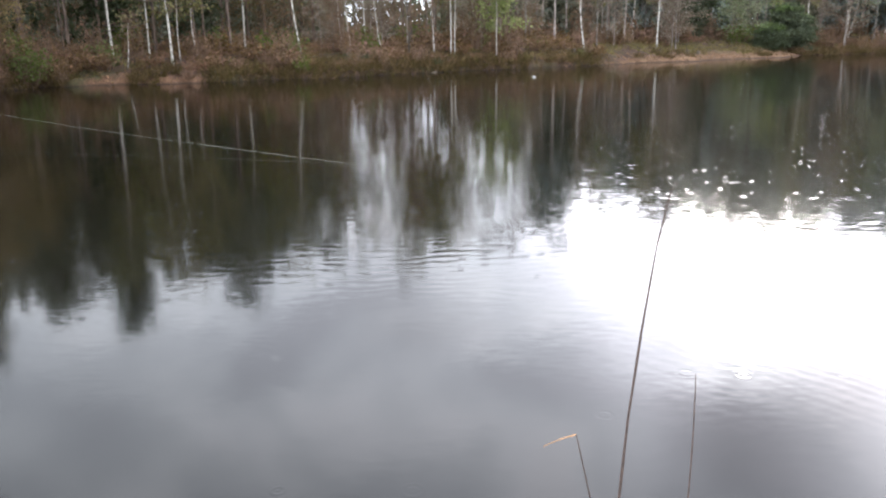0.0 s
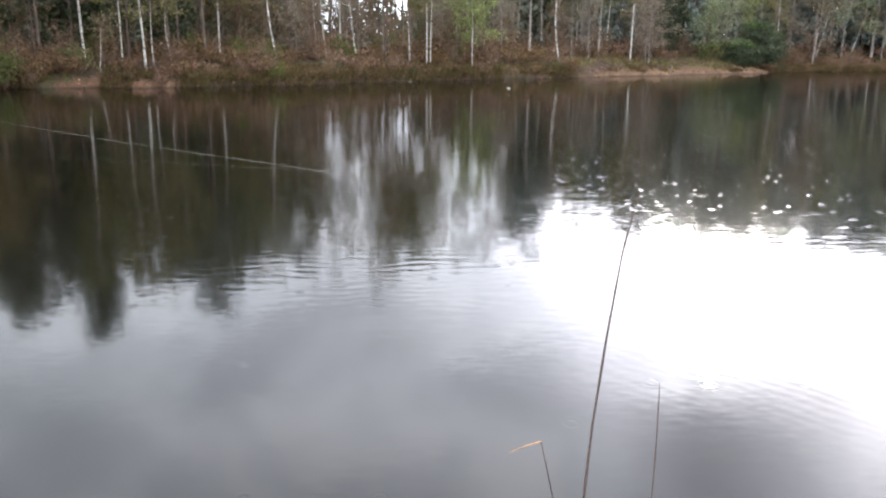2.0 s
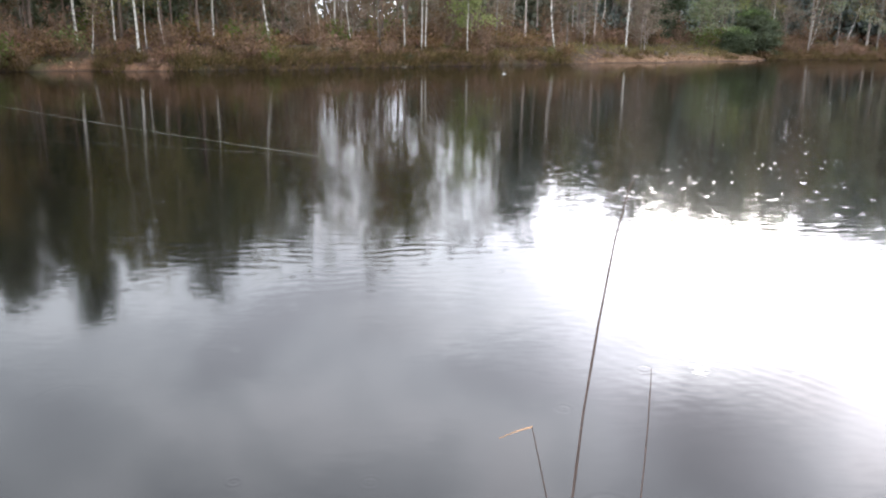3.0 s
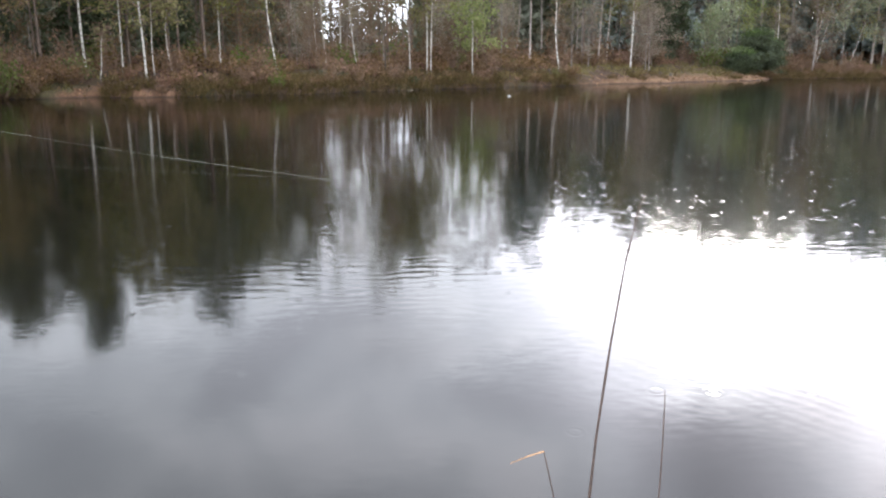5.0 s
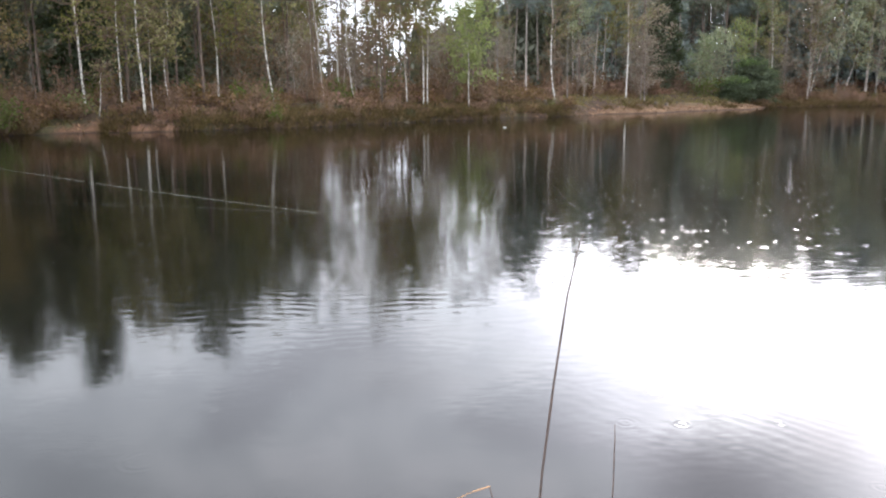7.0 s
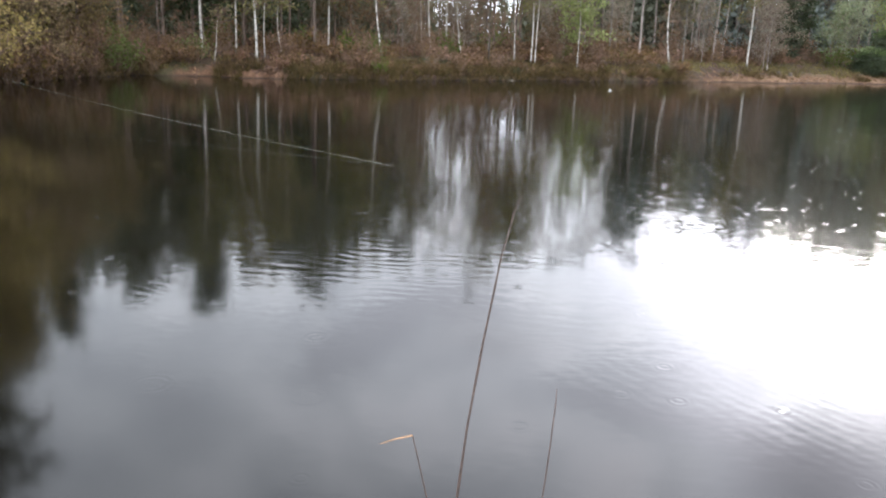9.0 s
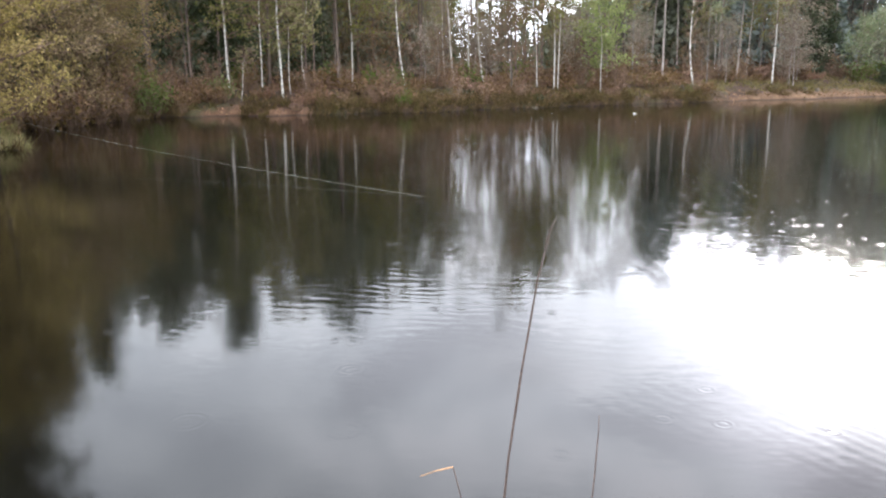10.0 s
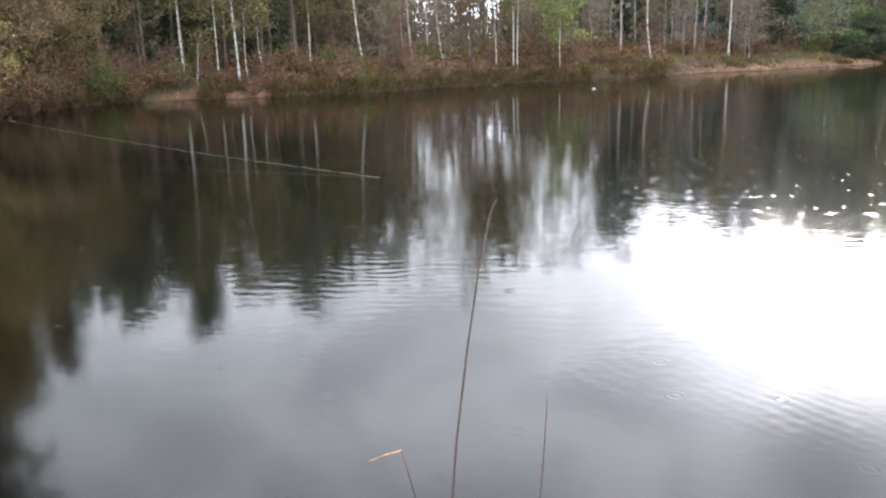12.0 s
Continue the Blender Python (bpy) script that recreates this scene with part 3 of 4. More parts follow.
# the grove behind: a few trees built once, then copied
KINDS = []
for i, (kind, h, r, n_leaf, n_twig, label, name) in enumerate([
    ("pine", 14.5, 0.16, 2600, 110, "tall pine with a bare trunk and thin high crown", "pine_tree"),
    ("pine", 16.0, 0.18, 2900, 110, "tall pine with a bare trunk and thin high crown", "pine_tree"),
    ("pine", 13.0, 0.13, 2300, 100, "slender pine with a bare trunk and thin crown", "pine_tree"),
    ("birch", 12.0, 0.085, 2000, 180, "slender birch in the grove with thin spring leaves", "birch_tree"),
    ("birch", 10.5, 0.07, 1800, 180, "slender birch in the grove with thin spring leaves", "birch_tree"),
    ("bare", 9.0, 0.09, 1500, 260, "dark leafless tree full of brown twigs", "bare_tree"),
    ("bare", 6.0, 0.06, 1400, 240, "small dark leafless tree full of brown twigs", "bare_tree"),
    ("spruce", 11.0, 0.16, 5200, 240, "dark dense spruce with branches to the ground", "spruce_tree"),
    ("pine", 14.5, 0.12, 620, 40, "thin pine with only a few tufts of needles", "pine_tree"),
    ("birch", 12.5, 0.08, 420, 70, "thin birch with almost no leaves yet", "birch_tree"),
    ("birch", 12.5, 0.09, 2600, 200, "tall grove birch with dull green spring leaves greyed by painted haze", "birch_tree"),
    ("pine", 14.5, 0.15, 2600, 110, "tall pine with trunk and needles paled by painted haze", "pine_tree"),
    ("bare", 8.0, 0.08, 2000, 240, "small leafless tree with buds and trunk paled by painted haze", "bare_tree"),
]):
    root = thing(name, pose(0, 0, 0), label, "tree", "grove trees")
    tree_parts(root, kind, h, r, 0.01, 0.02, 300 + i, leaves=n_leaf, twigs=n_twig, leaf_mat={10: HAZY_GREEN_LEAF, 11: HAZY_NEEDLE, 12: HAZY_BUD}.get(i), stem_mat=HAZY_BARK if i > 10 else DARK_BARK if kind == "birch" and i == 4 else GREY_BIRCH if kind == "birch" else None,
               crown_from=0.42 if kind == "birch" else None)
    KINDS.append([root, False])


HEIGHTS = (14.5, 16.0, 13.0, 12.0, 10.5, 9.0, 6.0, 11.0, 14.5, 12.5, 12.5, 14.5, 8.0)   # of the kinds above


def plant(i, x, y, turn, size, tilt=0.0):
    """Stand a copy of one of the grove's trees at x, y; the first one is moved there itself."""
    m = pose(x, y, on_ground(x, y), 0, tilt, turn) @ Matrix.Scale(size, 4)
    root, used = KINDS[i]
    if not used:
        root.matrix_basis = m
        KINDS[i][1] = True
        return root
    ob = copy_thing(root, pose(x, y, on_ground(x, y), 0, tilt, turn))
    ob.matrix_basis = m
    return ob


# single dark trunks that stand out
for i, x, y, size in [(0, -19.3, 42.5, 1.0), (0, -10.9, 42.2, 0.95), (8, -6.2, 51.0, 1.0), (8, -2.5, 52.5, 1.0), (2, -1.6, 56.0, 1.0), (2, -0.7, 53.0, 1.02),
                      (8, 1.9, 54.0, 1.0), (8, 5.0, 56.5, 1.05), (1, 17.6, 63.5, 0.8), (0, 25.2, 66.5, 1.0), (2, 31.5, 71.5, 1.1),
                      (7, 19.4, 65.5, 0.75), (7, 20.8, 66.3, 0.85), (7, 30.8, 70.5, 0.7), (7, 44.0, 72.0, 0.9),
                      (8, -5.2, 56.0, 1.0), (9, -4.3, 60.0, 1.15), (8, -3.6, 63.0, 1.15), (9, -3.0, 57.5, 1.1), (8, -2.2, 67.0, 1.2), (9, -1.2, 61.0, 1.2), (8, 0.3, 65.0, 1.2),
                      (8, -5.9, 66.0, 1.2), (9, 10.5, 62.0, 0.8), (8, 11.6, 66.0, 0.75), (8, 2.6, 61.0, 1.1), (9, 1.4, 58.0, 1.1), (8, 4.1, 66.0, 1.2),
                      (4, -6.9, 58.0, 1.0), (4, -2.6, 60.0, 0.95), (3, -5.6, 64.0, 0.9), (4, -4.0, 69.0, 0.95), (6, -3.3, 55.0, 0.9), (6, -5.0, 58.0, 0.9)]:
    plant(i, x, y, 40 * x % 360, size * (0.75 if x < -8 else 0.82 if x < 8 else 1.0))

rng = np.random.default_rng(11)
stood = [(a[0], a[1]) for a in FRONT] + [(3.17, 48.7), (36.6, 70), (40.5, 70.5)]
count = 0
for _ in range(6000):
    if count >= 285:
        break
    x, y = rng.uniform(-42, 62), rng.uniform(18, 100)
    d = float(land_distance(x, y))
    if d < 2.2 or d > 34 or (y < 30 and x > -18.5) or x > 18 + y * 0.62 or x < -9 - y * 0.55:
        continue
    if min(math.hypot(x - a, y - b) for a, b in stood) < 1.5:
        continue
    # a thin place in the wood where the sky shows through
    az = math.degrees(math.atan2(x, y))
    thin = -7.2 < az < -3.0 or 0.8 < az < 6.5 or 9.2 < az < 11.2
    half = -3.0 <= az <= 0.8
    if (thin and d > 4 and rng.uniform() < 0.8) or (half and d > 4 and rng.uniform() < 0.5):
        continue
    if d > 20 and rng.uniform() < 0.3:
        continue
    if az > 15:
        i = rng.choice([11, 1, 10, 11, 10, 12, 11, 12])
    elif az > 4:
        i = rng.choice([11, 10, 2, 3, 11, 5, 10])
    elif az < -16:
        i = rng.choice([0, 1, 2, 5, 1, 3, 5, 0])
    else:
        i = rng.choice([0, 1, 2, 3, 4, 5, 6])
    if thin:
        i = rng.choice([8, 9, 8, 9])
    elif half and d > 4:
        i = rng.choice([8, 3, 2, 4, 9])
    if d < 4 and i in (0, 1):
        i = 4
    turn, size, tilt = rng.uniform(0, 360), rng.uniform(0.85, 1.12) * (0.70 if az < -16 else 0.75 if az < -8 else 0.80 if az < 9 else 0.76 if az < 14.5 else 0.99) + 0.005 * min(d, 25), rng.uniform(-3, 3)
    if az > 8:  # a level skyline on this side
        size = min(size, (0.224 * math.hypot(x, y) - 3.4) / HEIGHTS[int(i)] * rng.uniform(0.86, 1.04)) if az < 15 else (0.228 * math.hypot(x, y) - 3.4) / HEIGHTS[int(i)] * rng.uniform(0.84, 1.05)
        size *= 0.7 if i == 12 else 1.0
    if not (19 < x < 29 and d < 7):  # the end of the beach stays open
        plant(int(i), x, y, turn, size, tilt)
    stood.append((x, y))
    count += 1

# low leafless growth between the trunks
rng = np.random.default_rng(29)
low = 0
while low < 46:
    x, y = rng.uniform(-12, 34), rng.uniform(42, 84)
    d = float(land_distance(x, y))
    az = math.degrees(math.atan2(x, y))
    if not 3.5 < d < 12 or (19 < x < 29 and d < 7) or az < -10:
        continue
    plant(12 if rng.uniform() < 0.55 + 0.02 * az else 6, x, y, rng.uniform(0, 360), rng.uniform(0.40, 0.62))
    low += 1


# ---- far woods that close the view ----
def far_woods(right, mat, label):
    """Slim trees too many to count: bare stems below, narrow uneven crowns above, low growth at their feet."""
    rng = np.random.default_rng(5 + right)
    leaves_, stems = Shape(), Shape()
    spots = []
    while len(spots) < (330 if right else 420):
        x, y = rng.uniform(8, 105) if right else rng.uniform(-75, 16), rng.uniform(62, 112)
        d = float(land_distance(x, y))
        az = math.degrees(math.atan2(x, y))
        if d < 9 or az > 46 or (rng.uniform() < 0.75 and -8 < az < 1.5):
            continue
        spots.append((x, y, az))
    for x, y, az in spots:
        open_ = -7.5 < az < -0.5
        lift = 1.0 + 0.72 * min(1, max(0, (az - 12) / 4)) + 0.70 * min(1, max(0, (-az - 7) / 5))
        h = rng.uniform(7.5, 10.5) * lift * (0.62 if -7 < az < 3 else 0.75 if az < 9 and az > 0 else 1.0)
        if az > 8:
            h = min(h, (0.226 * math.hypot(x, y) - 3.6) * rng.uniform(0.85, 1.0))
        z = on_ground(x, y)
        lean = rng.normal(0, 0.02)
        r = rng.uniform(0.07, 0.13)
        stems.tube([Vector((x, y, z)), Vector((x + lean * h * 0.5, y, z + h * 0.5)), Vector((x + lean * h, y, z + h))], [r, r * 0.7, 0.02], 4, cap=False)
        count = int(rng.uniform(70, 130) if open_ else rng.uniform(480, 720) if az > 16 else rng.uniform(500, 800))
        u = rng.uniform(0.28 if open_ else 0.06, 1.0, count)
        spread = (1.15 - u) * rng.uniform(1.1, 2.1) + 0.12
        a = rng.uniform(0, 6.283, count)
        q = rng.uniform(0, 1, count) ** 0.5
        c = np.stack([x + lean * h * u + np.cos(a) * spread * q, y + np.sin(a) * spread * q, z + h * u], 1)
        leaves_.leaves(c, 0.31, 0.11, rng)
        low = rng.normal(size=(150, 3)) * (1.5, 1.5, 1.0 if open_ else 1.5) + (x, y, z + 1.2)
        leaves_.leaves(low, 0.28, 0.15, rng)
    tagged(new("far_woods", leaves_.mesh("far_woods", mat)), label, "woods", kind="stuff")
    tagged(new("far_trunks", stems.mesh("far_trunks", DARK_BARK)), "slim dark trunks of the woods behind the lake", "trunks", kind="stuff")


far_woods(False, NEEDLE, "dense dark young woods behind the lakeside trees")
# the right half wears the needle colour that has haze painted in
far_woods(True, HAZY_NEEDLE, "dense pine woods behind the lakeside trees, greyed by painted haze")

# ---- near trees on the small point at the left ----
for x, y, h, seed, lean_x in [(-14.7, 20.2, 7.0, 21, 0.05), (-16.4, 17.8, 7.5, 22, 0.04), (-16.2, 21.3, 7.5, 23, 0.05), (-18.6, 19.6, 8.0, 28, 0.02)]:
    tree("willow_tree", x, y, "bare", h, 0.13, lean_x, 0.1, seed, "budding willow with yellow-green catkins leaning over the water", "willows",
         leaf_mat=WILLOW_LEAF, leaves=26000, twigs=1100, crown_from=0.08, reach=2.4, leaf_size=(0.045, 0.026))
for x, y, h, seed, lean_x in [(-19.6, 27.5, 7.0, 24, 0.07), (-19.8, 31.2, 6.6, 25, 0.07), (-19.4, 24.3, 7.0, 26, 0.05), (-19.6, 34.6, 6.0, 27, 0.0), (-22.5, 30.0, 7.5, 29, 0.0)]:
    tree("alder_tree", x, y, "bare", h, 0.11, lean_x, 0.1, seed, "brown leafless alder with dense fine twigs by the water", "alders",
         leaf_mat=ALDER_LEAF, leaves=16000, twigs=1000, leaf_size=(0.05, 0.03), crown_from=0.02, reach=2.6)

# dark conifers that rise behind the willows
for i, x, y, size in [(1, -16.7, 22.6, 0.98), (1, -17.2, 20.4, 1.0), (0, -16.4, 18.4, 1.0), (7, -19.8, 21.0, 1.4), (7, -18.6, 17.4, 1.3), (7, -21.0, 25.6, 1.2), (0, -18.9, 23.9, 0.95), (7, -21.6, 28.6, 1.1), (7, -21.9, 32.4, 1.05), (7, -22.2, 36.0, 1.1), (7, -24.0, 30.2, 1.2),
                      (7, -18.6, 45.6, 1.25), (7, -22.6, 44.2, 1.1), (7, -14.2, 47.0, 0.98)]:
    plant(i, x, y, 61 * x % 360, size)

# ---- shrubs on the bank ----
def shrub_root(name, seed, label, twig_mat, leaf_mat, height, spread, twigs, leaves, size):
    rng = np.random.default_rng(seed)
    root = thing(name, pose(0, 0, 0), label, "shrub", "bank shrubs")
    wood, crown, ends = Shape(), Shape(), []
    for _ in range(twigs):
        a = rng.uniform(0, 6.28)
        base = Vector((math.cos(a), math.sin(a), 0)) * rng.uniform(0, 0.25) * spread
        way = Vector((math.cos(a) * rng.uniform(0, 0.8) * spread, math.sin(a) * rng.uniform(0, 0.8) * spread, height)).normalized()
        pts = limb(wood, rng, base - Vector((0, 0, 0.08)), way, height * rng.uniform(0.5, 1.15), 0.014, -0.03, 2, 3)
        ends += [along(pts, q) for q in (0.45, 0.7, 0.98)]
        if rng.uniform() < 0.7:
            side = limb(wood, rng, along(pts, 0.55), rand_dir(rng), height * 0.35, 0.007, 0.02, 2, 3)
            ends.append(along(side, 0.9))
    pick = rng.choice(len(ends), leaves)
    crown.leaves(np.array([tuple(ends[i]) for i in pick]) + rng.normal(size=(leaves, 3)) * 0.12, *size, rng)
    part("brush", wood, twig_mat, root)
    part("foliage", crown, leaf_mat, root)
    return [root, False]


SHRUBS = [
    shrub_root("bramble_shrub", 41, "tangled brown shrub with withered leaves", TWIG, DRY_LEAF, 0.9, 1.2, 40, 300, (0.07, 0.045)),
    shrub_root("bilberry_shrub", 42, "low reddish shrub of fine bare twigs", RED_TWIG, DRY_LEAF, 0.7, 1.6, 46, 260, (0.06, 0.04)),
    shrub_root("young_shrub", 43, "loose young shrub with small green leaves", TWIG, BUSH_LEAF, 1.2, 1.0, 32, 420, (0.06, 0.04)),
    shrub_root("dark_shrub", 44, "low dark evergreen shrub on the bank", TWIG, DARK_NEEDLE, 0.9, 1.1, 50, 900, (0.07, 0.04)),
    shrub_root("broom_shrub", 45, "tall brown shrub of upright bare twigs", TWIG, DRY_LEAF, 1.7, 0.8, 44, 220, (0.06, 0.04)),
]


def set_shrub(i, x, y, turn, size):
    m = pose(x, y, on_ground(x, y, 0.02), 0, 0, turn) @ Matrix.Scale(size, 4)
    root, used = SHRUBS[i]
    ob = copy_thing(root, m) if used else root
    ob.matrix_basis = m
    SHRUBS[i][1] = True


rng = np.random.default_rng(17)
made = 0
for _ in range(9000):
    if made >= 520:
        break
    x, y = rng.uniform(-24, 48), rng.uniform(15, 80)
    d = float(land_distance(x, y))
    if d < 0.25 or d > 13 or rng.uniform() > math.exp(-d / 7) or x > 6 + y * 0.58:
        continue
    sandy = 10 < x < 28
    if sandy and d < 4.5:
        continue
    if min(abs(x - a) + 0.5 * abs(y - b) for a, b in [(-14.74, 38.2), (-12.82, 38.8), (0.5, 47.7), (9.17, 53.2), (15.1, 58.2), (34.6, 70.7)]) < 0.8 and d < 3:
        continue
    i = int(rng.choice([0, 1, 2, 4, 1, 0, 4, 2], p=[0.24, 0.22, 0.05, 0.12, 0.13, 0.12, 0.1, 0.02]))
    set_shrub(i, x, y, rng.uniform(0, 360), rng.uniform(0.6, 1.2) * (0.7 if d < 1 else 1.0) * (1.25 if d > 4 else 1.0))
    made += 1
for i, x, y, size in ([(3, -4.9, 43.2, 0.6), (3, -0.4, 45.4, 0.5), (2, -18.2, 35.2, 1.3), (2, -17.9, 35.6, 1.1), (3, -4.2, 43.7, 0.6)]
                      + [(4, -18.6 - 0.4 * math.sin(k * 2.1), 24.6 + k * 0.62, 1.1 + 0.3 * math.sin(k * 1.7)) for k in range(17)]):
    set_shrub(i, x, y, x * 50 % 360, size)

tree("young_birch", 22.6, 64.5, "birch", 4.6, 0.05, 0.02, 0.0, 83, "young pale grey-green birch at the end of the beach", leaf_mat=HAZY_GREEN_LEAF, leaves=1300, twigs=160, crown_from=0.15, reach=1.15, stem_mat=GREY_BIRCH)
# dark bushy pines over the beach's right end, their upper tufts in fresh growth
def bushy_pine(x, y, height, spread, seed):
    rng = np.random.default_rng(seed)
    root = thing("young_pine", pose(x, y, on_ground(x, y)), "dark bushy young pine with fresh green upper tufts", "tree", "young pines")
    stem, branch, dark, fresh = Shape(), Shape(), Shape(), []
    path = stem_path(height * 0.9, 0.03, 0.05, rng, 8, 0.08)
    stem.tube([Vector((0, 0, -0.2))] + path, [0.10] + [0.09 * (1 - 0.09 * i) for i in range(9)], 7)
    for k in range(46):
        u = rng.uniform(0.06, 1.0)
        way = rand_dir(rng, 0.5)
        out = spread * (1.0 - 0.72 * u ** 2.2) * rng.uniform(0.45, 1.05)
        pts = limb(branch, rng, along(path, min(u, 0.98)), way, out, 0.025, 0.08, 3, 4)
        end = pts[-1]
        flat = rng.normal(size=(130, 3)) * (0.36, 0.36, 0.13) + np.array(tuple(end)) + (0, 0, 0.1)
        mid = rng.normal(size=(50, 3)) * 0.22 + np.array(tuple(along(pts, 0.6)))
        if u > 0.72 and k % 3:
            tuft = Shape()
            tuft.leaves(flat, 0.13, 0.03, rng)
            fresh.append(tuft)
        else:
            dark.leaves(flat, 0.13, 0.03, rng)
        dark.leaves(mid, 0.13, 0.035, rng)
    part("trunk", stem, DARK_BARK, root, smooth=True)
    part("branching", branch, DARK_BARK, root)
    part("crown", dark, DARK_NEEDLE, root)
    for tuft in fresh:
        part("needle_tuft", tuft, FRESH_NEEDLE, root, "fresh yellow-green needle tuft")


for x, y, h, spread, seed in [(25.5, 64.6, 2.0, 1.0, 61), (27.2, 65.6, 3.8, 1.7, 62), (28.6, 66.6, 2.6, 1.3, 63)]:
    bushy_pine(x, y, h, spread, seed)

tree("young_birch", 24.4, 66.6, "birch", 5.4, 0.05, 0.03, 0.0, 84, "young pale grey-green birch at the end of the beach", leaf_mat=HAZY_GREEN_LEAF, leaves=2600, twigs=220, crown_from=0.3, reach=1.6, stem_mat=GREY_BIRCH)
tree("young_birch", 27.2, 68.2, "birch", 6.2, 0.06, -0.02, 0.0, 85, "young birch in fresh leaf behind the dark spruces", leaf_mat=FRESH_LEAF, leaves=1700, twigs=180, crown_from=0.5, reach=1.7, stem_mat=GREY_BIRCH)


# ---- grass and leaf litter ----
def bank_grass():
    rng = np.random.default_rng(3)
    s = Shape()
    n = 260000
    x, y = rng.uniform(-24, 50, n), rng.uniform(14, 78, n)
    d = shore_distance(x, y)
    tuft = np.sin(x * 1.3 + 2 * np.sin(y * 0.8)) * np.sin(y * 1.1 + x * 0.5)
    beach = (x > 10) & (x < 29)
    keep = (d > np.where(beach, 1.9 + 0.8 * np.sin(x * 1.6), 0.45)) & (d < 9) & (tuft > np.where(beach, -0.75, 0.3)) & (x < 8 + 0.6 * y)
    x, y = x[keep], y[keep]
    z = ground_height(x, y)
    n = len(x)
    lean = rng.normal(size=(n, 2)) * 0.12
    h = rng.uniform(0.10, 0.34, n)
    wid = rng.normal(size=(n, 2))
    wid = wid / np.linalg.norm(wid, axis=1, keepdims=True) * 0.024
    a = np.stack([x - wid[:, 0], y - wid[:, 1], z - 0.02], 1)
    b = np.stack([x + wid[:, 0], y + wid[:, 1], z - 0.02], 1)
    c = np.stack([x + lean[:, 0], y + lean[:, 1], z + h], 1)
    s.v = np.stack([a, b, c], 1).reshape(-1, 3).tolist()
    s.f = [(3 * i, 3 * i + 1, 3 * i + 2) for i in range(n)]
    tagged(new("bank_grass", s.mesh("bank_grass", GRASS)), "thin yellowish grass tufts on the lake bank", "grass", kind="stuff")


def point_grass():
    """Long yellow-green grass on the small point under the willows."""
    rng = np.random.default_rng(9)
    s = Shape()
    n = 26000
    x, y = rng.uniform(-21, -13.2, n), rng.uniform(14, 24, n)
    keep = land_distance(x, y) > 0.0
    x, y = x[keep], y[keep]
    n = len(x)
    z = ground_height(x, y)
    lean = rng.normal(size=(n, 2)) * 0.14
    lean[:, 0] += 0.06
    h = rng.uniform(0.15, 0.55, n)
    wid = rng.normal(size=(n, 2))
    wid = wid / np.linalg.norm(wid, axis=1, keepdims=True) * 0.014
    a = np.stack([x - wid[:, 0], y - wid[:, 1], z - 0.03], 1)
    b = np.stack([x + wid[:, 0], y + wid[:, 1], z - 0.03], 1)
    c = np.stack([x + lean[:, 0], y + lean[:, 1], z + h], 1)
    s.v = np.stack([a, b, c], 1).reshape(-1, 3).tolist()
    s.f = [(3 * i, 3 * i + 1, 3 * i + 2) for i in range(n)]
    tagged(new("point_grass", s.mesh("point_grass", LONG_GRASS)), "long yellow-green grass on the point under the willows", "grass", kind="stuff")


def leaf_litter():
    rng = np.random.default_rng(4)
    s = Shape()
    n = 420000
    x, y = rng.uniform(-24, 48, n), rng.uniform(14, 76, n)
    d = shore_distance(x, y)
    keep = (d > 0.06) & (d < 8) & ((d < 1.6) | (rng.uniform(0, 1, n) < 0.16)) & (((x < 10) & ~((x > -16.6) & (x < -14.5)) & ~((x > -12.9) & (x < -11.2))) | (x > 28) | (rng.uniform(0, 1, n) < 0.25))
    x, y = x[keep], y[keep]
    z = ground_height(x, y) + 0.02
    s.leaves(np.stack([x, y, z], 1), 0.07, 0.045, rng)
    tagged(new("leaf_litter", s.mesh("leaf_litter", DRY_LEAF)), "fallen brown leaves lying over the lake bank", "leaves", kind="stuff")


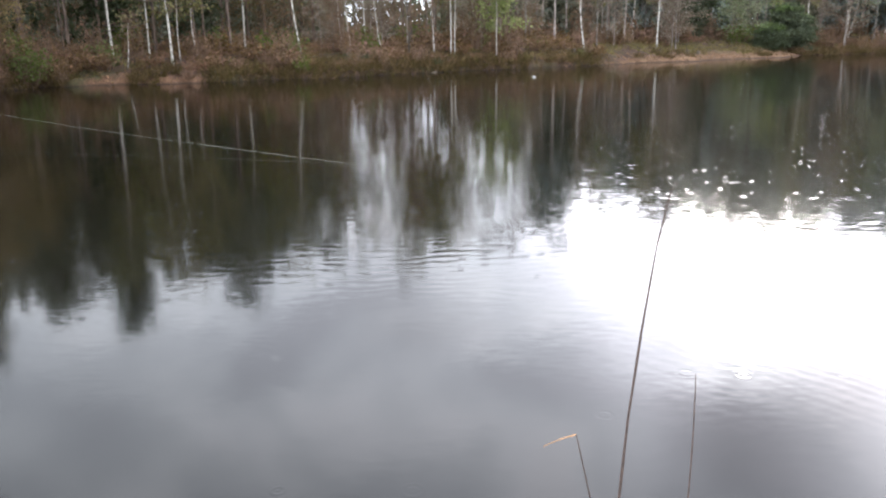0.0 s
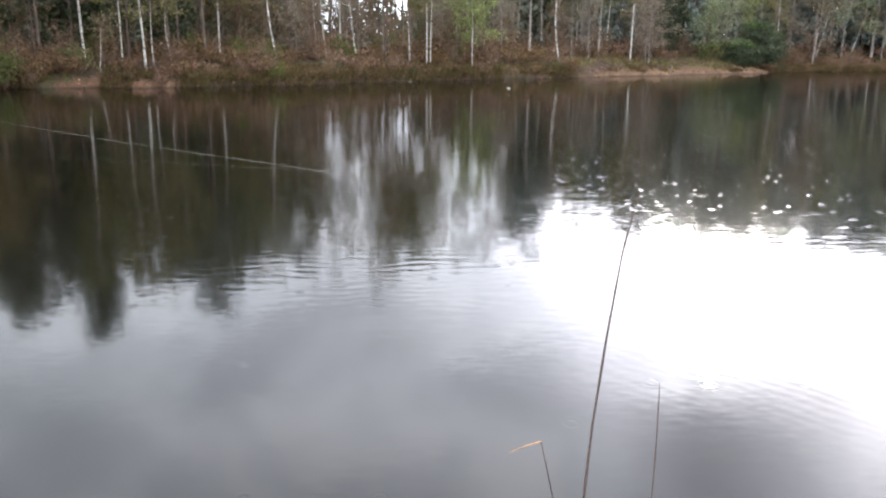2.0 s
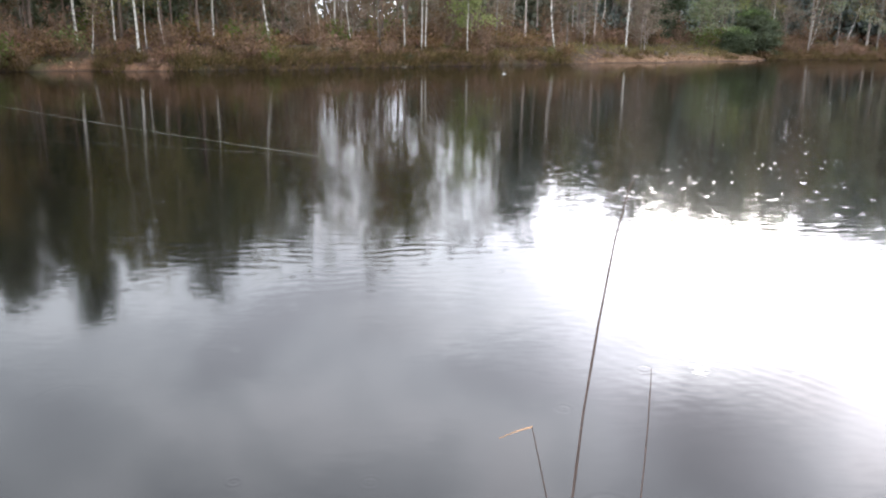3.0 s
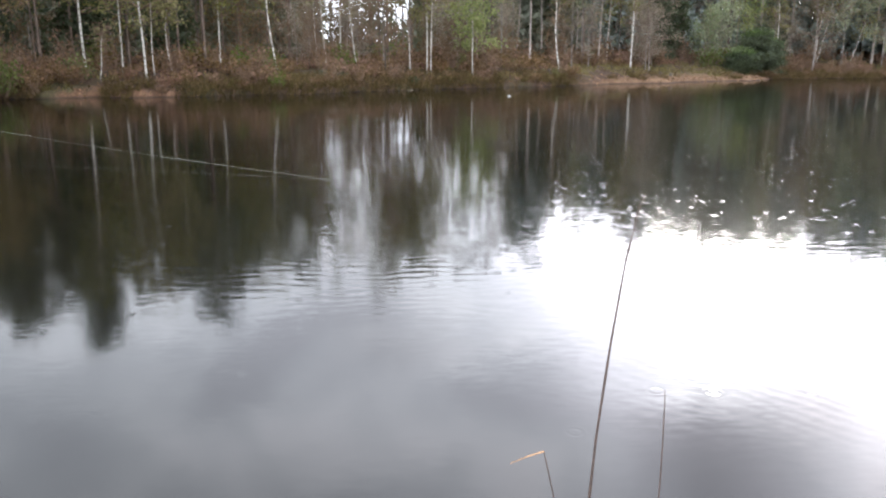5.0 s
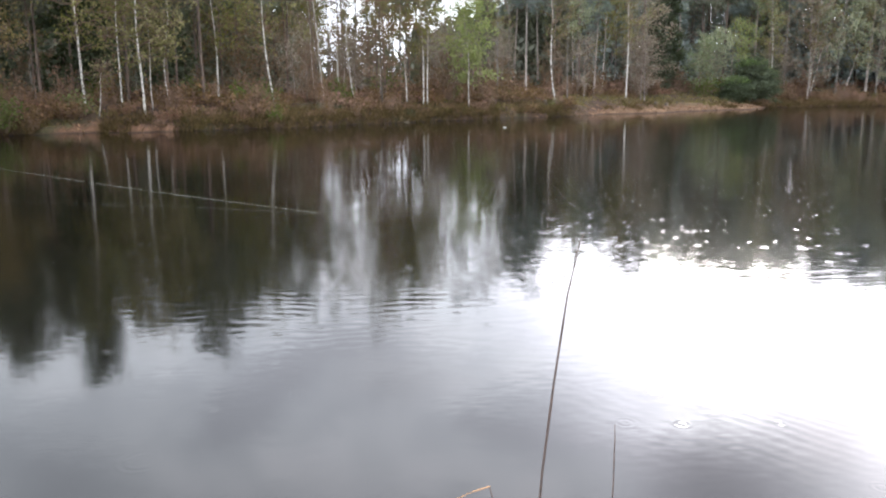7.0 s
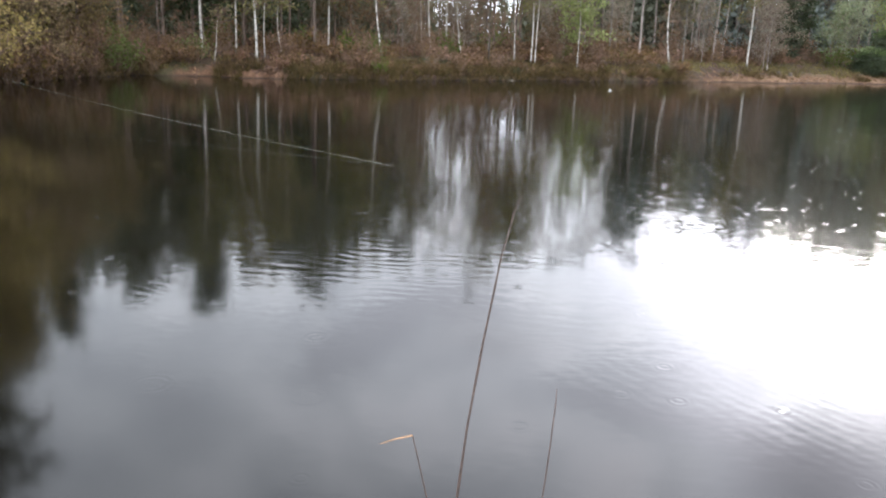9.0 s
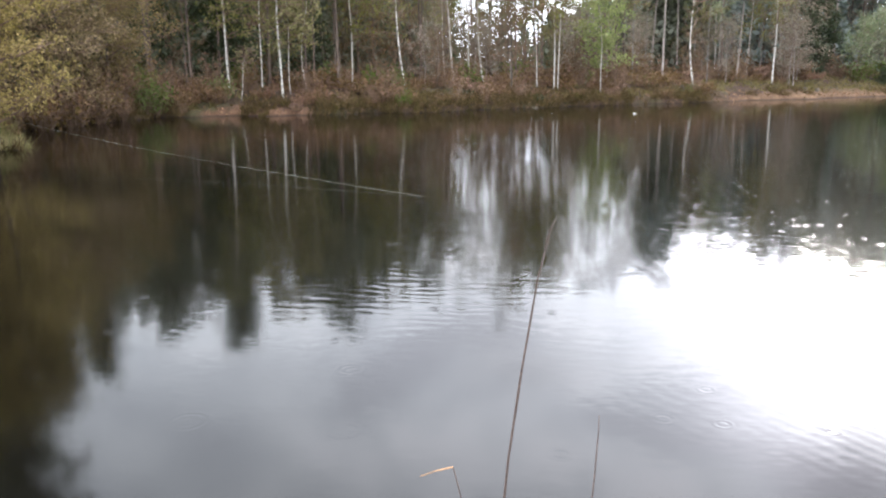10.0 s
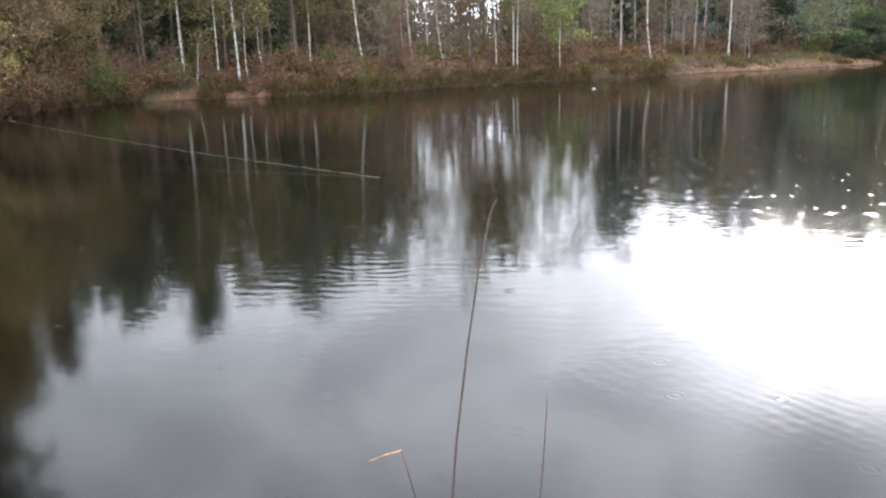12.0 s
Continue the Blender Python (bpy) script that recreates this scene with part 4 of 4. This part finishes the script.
def bank_brush():
    """Fine dead twigs and roots that hang over the edge of the bank."""
    rng = np.random.default_rng(8)
    s = Shape()
    n = 1300000
    x, y = rng.uniform(-24, 48, n), rng.uniform(15, 72, n)
    near = np.abs(land_distance(x, y) - 0.9) < 2.4
    x, y = x[near], y[near]
    d = shore_distance(x, y)
    clump = np.sin(x * 0.9 + 1.5 * np.sin(y * 0.5)) + 0.6 * np.sin(x * 2.3 + y)
    thin = ((x > -16.6) & (x < -14.5)) | ((x > -12.9) & (x < -11.2)) | (x > 10.5) & (x < 28)
    keep = (d > np.where(thin, 0.55, -0.04)) & (d < 2.6) & ((d < 0.9) | (rng.uniform(0, 1, len(x)) < 0.35)) & ((clump > np.where(thin, 0.75, np.where((x > 5) & (x < 11), -0.2, -1.7))) | (~thin & (rng.uniform(0, 1, len(x)) < 0.10)))
    x, y = x[keep], y[keep]
    n = len(x)
    z = ground_height(x, y)
    lean = rng.normal(size=(n, 2)) * 0.28
    lean[:, 0] += 0.10
    lean[:, 1] -= 0.20
    h = rng.uniform(0.02, 0.62, n) * (0.6 + 0.4 * np.sin(x * 1.7 + y * 0.6) ** 2)
    wid = rng.normal(size=(n, 2))
    wid = wid / np.linalg.norm(wid, axis=1, keepdims=True) * 0.022
    a = np.stack([x - wid[:, 0], y - wid[:, 1], z - 0.03], 1)
    b = np.stack([x + wid[:, 0], y + wid[:, 1], z - 0.03], 1)
    c = np.stack([x + lean[:, 0], y + lean[:, 1], z + h], 1)
    s.v = np.stack([a, b, c], 1).reshape(-1, 3).tolist()
    s.f = [(3 * i, 3 * i + 1, 3 * i + 2) for i in range(n)]
    tagged(new("bank_brush", s.mesh("bank_brush", BRUSH)), "dead brown brush hanging over the edge of the bank", "brush", kind="stuff")


bank_grass()
bank_brush()
point_grass()
leaf_litter()

# ---- driftwood and stumps on the shore ----


def driftwood(x, y, turn, seed, label):
    rng = np.random.default_rng(seed)
    root = thing("driftwood", pose(x, y, on_ground(x, y, -0.02), 0, 4, turn) @ Matrix.Scale(0.6, 4), label, "driftwood")
    s = Shape()
    path = [Vector((-0.9, 0, 0.0)), Vector((-0.4, 0.05, 0.06)), Vector((0.1, 0.0, 0.08)), Vector((0.6, -0.08, 0.05)), Vector((1.0, -0.05, 0.10))]
    s.tube(path, [0.075, 0.07, 0.06, 0.045, 0.02], 8)
    part("log", s, DRIFT, root, smooth=True)
    for k in range(4):
        b = Shape()
        limb(b, rng, along(path, 0.3 + 0.17 * k), rand_dir(rng, 1.0), rng.uniform(0.35, 0.7), 0.022, 0.1, 3, 5)
        part("branch", b, DRIFT, root)


def stump(x, y, r, h, seed):
    rng = np.random.default_rng(seed)
    root = thing("tree_stump", pose(x, y, on_ground(x, y, 0.05), rng.uniform(-6, 6), rng.uniform(-6, 6), 0), "short dark weathered tree stump on the bank", "stump", "stumps")
    s = Shape()
    s.tube([Vector((0, 0, z * h)) for z in (-0.2, 0.05, 0.3, 0.9, 1.0)], [r * 1.6, r * 1.4, r, r * 0.95, r * 0.8], 10)
    part("wood", s, DARK_BARK, root, smooth=True)
    for k in range(4):
        a = k * 1.6 + rng.uniform(0, 0.6)
        b = Shape()
        b.tube([Vector((math.cos(a) * q * r, math.sin(a) * q * r, h * z)) for q, z in ((0.6, 0.25), (1.6, 0.08), (2.8, -0.12))], [r * 0.4, r * 0.3, r * 0.12], 6)
        part("root", b, DARK_BARK, root)


for x, y, turn, seed in [(-0.6, 44.5, 20, 91)]:
    driftwood(x, y, turn, seed, "bleached broken branch washed up at the water's edge")
for x, y, r, h, seed in [(17.2, 57.9, 0.13, 0.35, 95), (18.1, 58.3, 0.15, 0.30, 96), (8.3, 52.0, 0.10, 0.30, 97)]:
    stump(x, y, r, h, seed)

# ---- reeds in front of the camera ----


def reed(name, label, points, r0, r1, tip=None, tip_mat=REED):
    """A single dry stem; its foot stands in the water."""
    foot = Vector(points[0])
    root = thing(name, pose(*foot), label, "reed", "dry reeds")
    s = Shape()
    pts = [Vector(p) - foot for p in points]
    fine = []
    for i in range(len(pts) - 1):
        fine += [pts[i].lerp(pts[i + 1], t) for t in (0, 0.34, 0.67)]
    fine.append(pts[-1])
    n = len(fine)
    s.tube(fine, [(r0 + (r1 - r0) * i / (n - 1)) * (1.18 if i % 4 == 2 else 1) for i in range(n)], 8)
    part("stem", s, REED, root, smooth=True)
    if tip:
        t = Shape()
        q = [Vector(p) - foot for p in tip]
        t.tube(q, [r1 * 1.15 * (1 - 0.5 * i / (len(q) - 1)) for i in range(len(q))], 6)
        part("tip", t, tip_mat, root, "withered orange-brown reed tip", smooth=True)
    return root


reed("reed_stalk", "tall dry brown reed stalk rising from the water",
     [(0.47, 2.77, -0.5), (0.515, 2.838, 0.0), (0.537, 2.862, 0.2), (0.553, 2.880, 0.35), (0.580, 2.917, 0.66), (0.624, 2.959, 1.0), (0.655, 2.984, 1.2), (0.673, 2.996, 1.32), (0.697, 3.009, 1.42)], 0.0060, 0.0030,
     tip=[(0.697, 3.009, 1.42), (0.707, 3.015, 1.47), (0.720, 3.020, 1.515), (0.737, 3.025, 1.545)])
reed("reed_stalk", "thin dry reed stalk rising from the water",
     [(0.79, 2.89, -0.5), (0.858, 3.022, 0.0), (0.882, 3.077, 0.2), (0.898, 3.118, 0.35), (0.911, 3.159, 0.5), (0.918, 3.19, 0.60)], 0.0034, 0.0026,
     tip=[(0.918, 3.19, 0.60), (0.922, 3.203, 0.65), (0.923, 3.218, 0.712)])
reed("bent_reed", "thin reed stalk snapped over near its top",
     [(0.64, 2.88, -0.5), (0.526, 2.873, 0.0), (0.446, 2.867, 0.35), (0.380, 2.862, 0.638)], 0.0030, 0.0024,
     tip=[(0.380, 2.862, 0.638), (0.318, 2.855, 0.622), (0.258, 2.85, 0.598)], tip_mat=REED_LEAF)


# ---- line across the water ----
def line_over_water():
    s = Shape()
    a, b = Vector((-14.3, 20.7, 0.8)), Vector((-1.5, 13.2, 0.0))
    pts = [a.lerp(b, i / 24) - Vector((0, 0, 0.10 * math.sin(math.pi * i / 24))) for i in range(25)]
    s.tube(pts, [0.0012] * 25, 5)
    root = thing("fishing_line", pose(0, 0, 0), "pale fishing line slanting from the bank into the water", "line")
    part("line", s, LINE, root)


line_over_water()


# ---- white float far out ----
def white_float():
    root = thing("float", pose(4.24, 38.42, 0.0, 0, 0, 15) @ Matrix.Scale(0.5, 4), "small white plastic bottle drifting on the water", "bottle")
    s = Shape()
    s.tube([Vector((x, 0, 0.03)) for x in (-0.17, -0.16, -0.05, 0.06, 0.10, 0.12)], [0.03, 0.065, 0.07, 0.07, 0.05, 0.026], 12)
    part("body", s, WHITE_PLASTIC, root, smooth=True)
    c = Shape()
    c.tube([Vector((x, 0, 0.03)) for x in (0.12, 0.125, 0.155, 0.16)], [0.02, 0.03, 0.03, 0.02], 10)
    part("cap", c, WHITE_PLASTIC, root, smooth=True)


white_float()
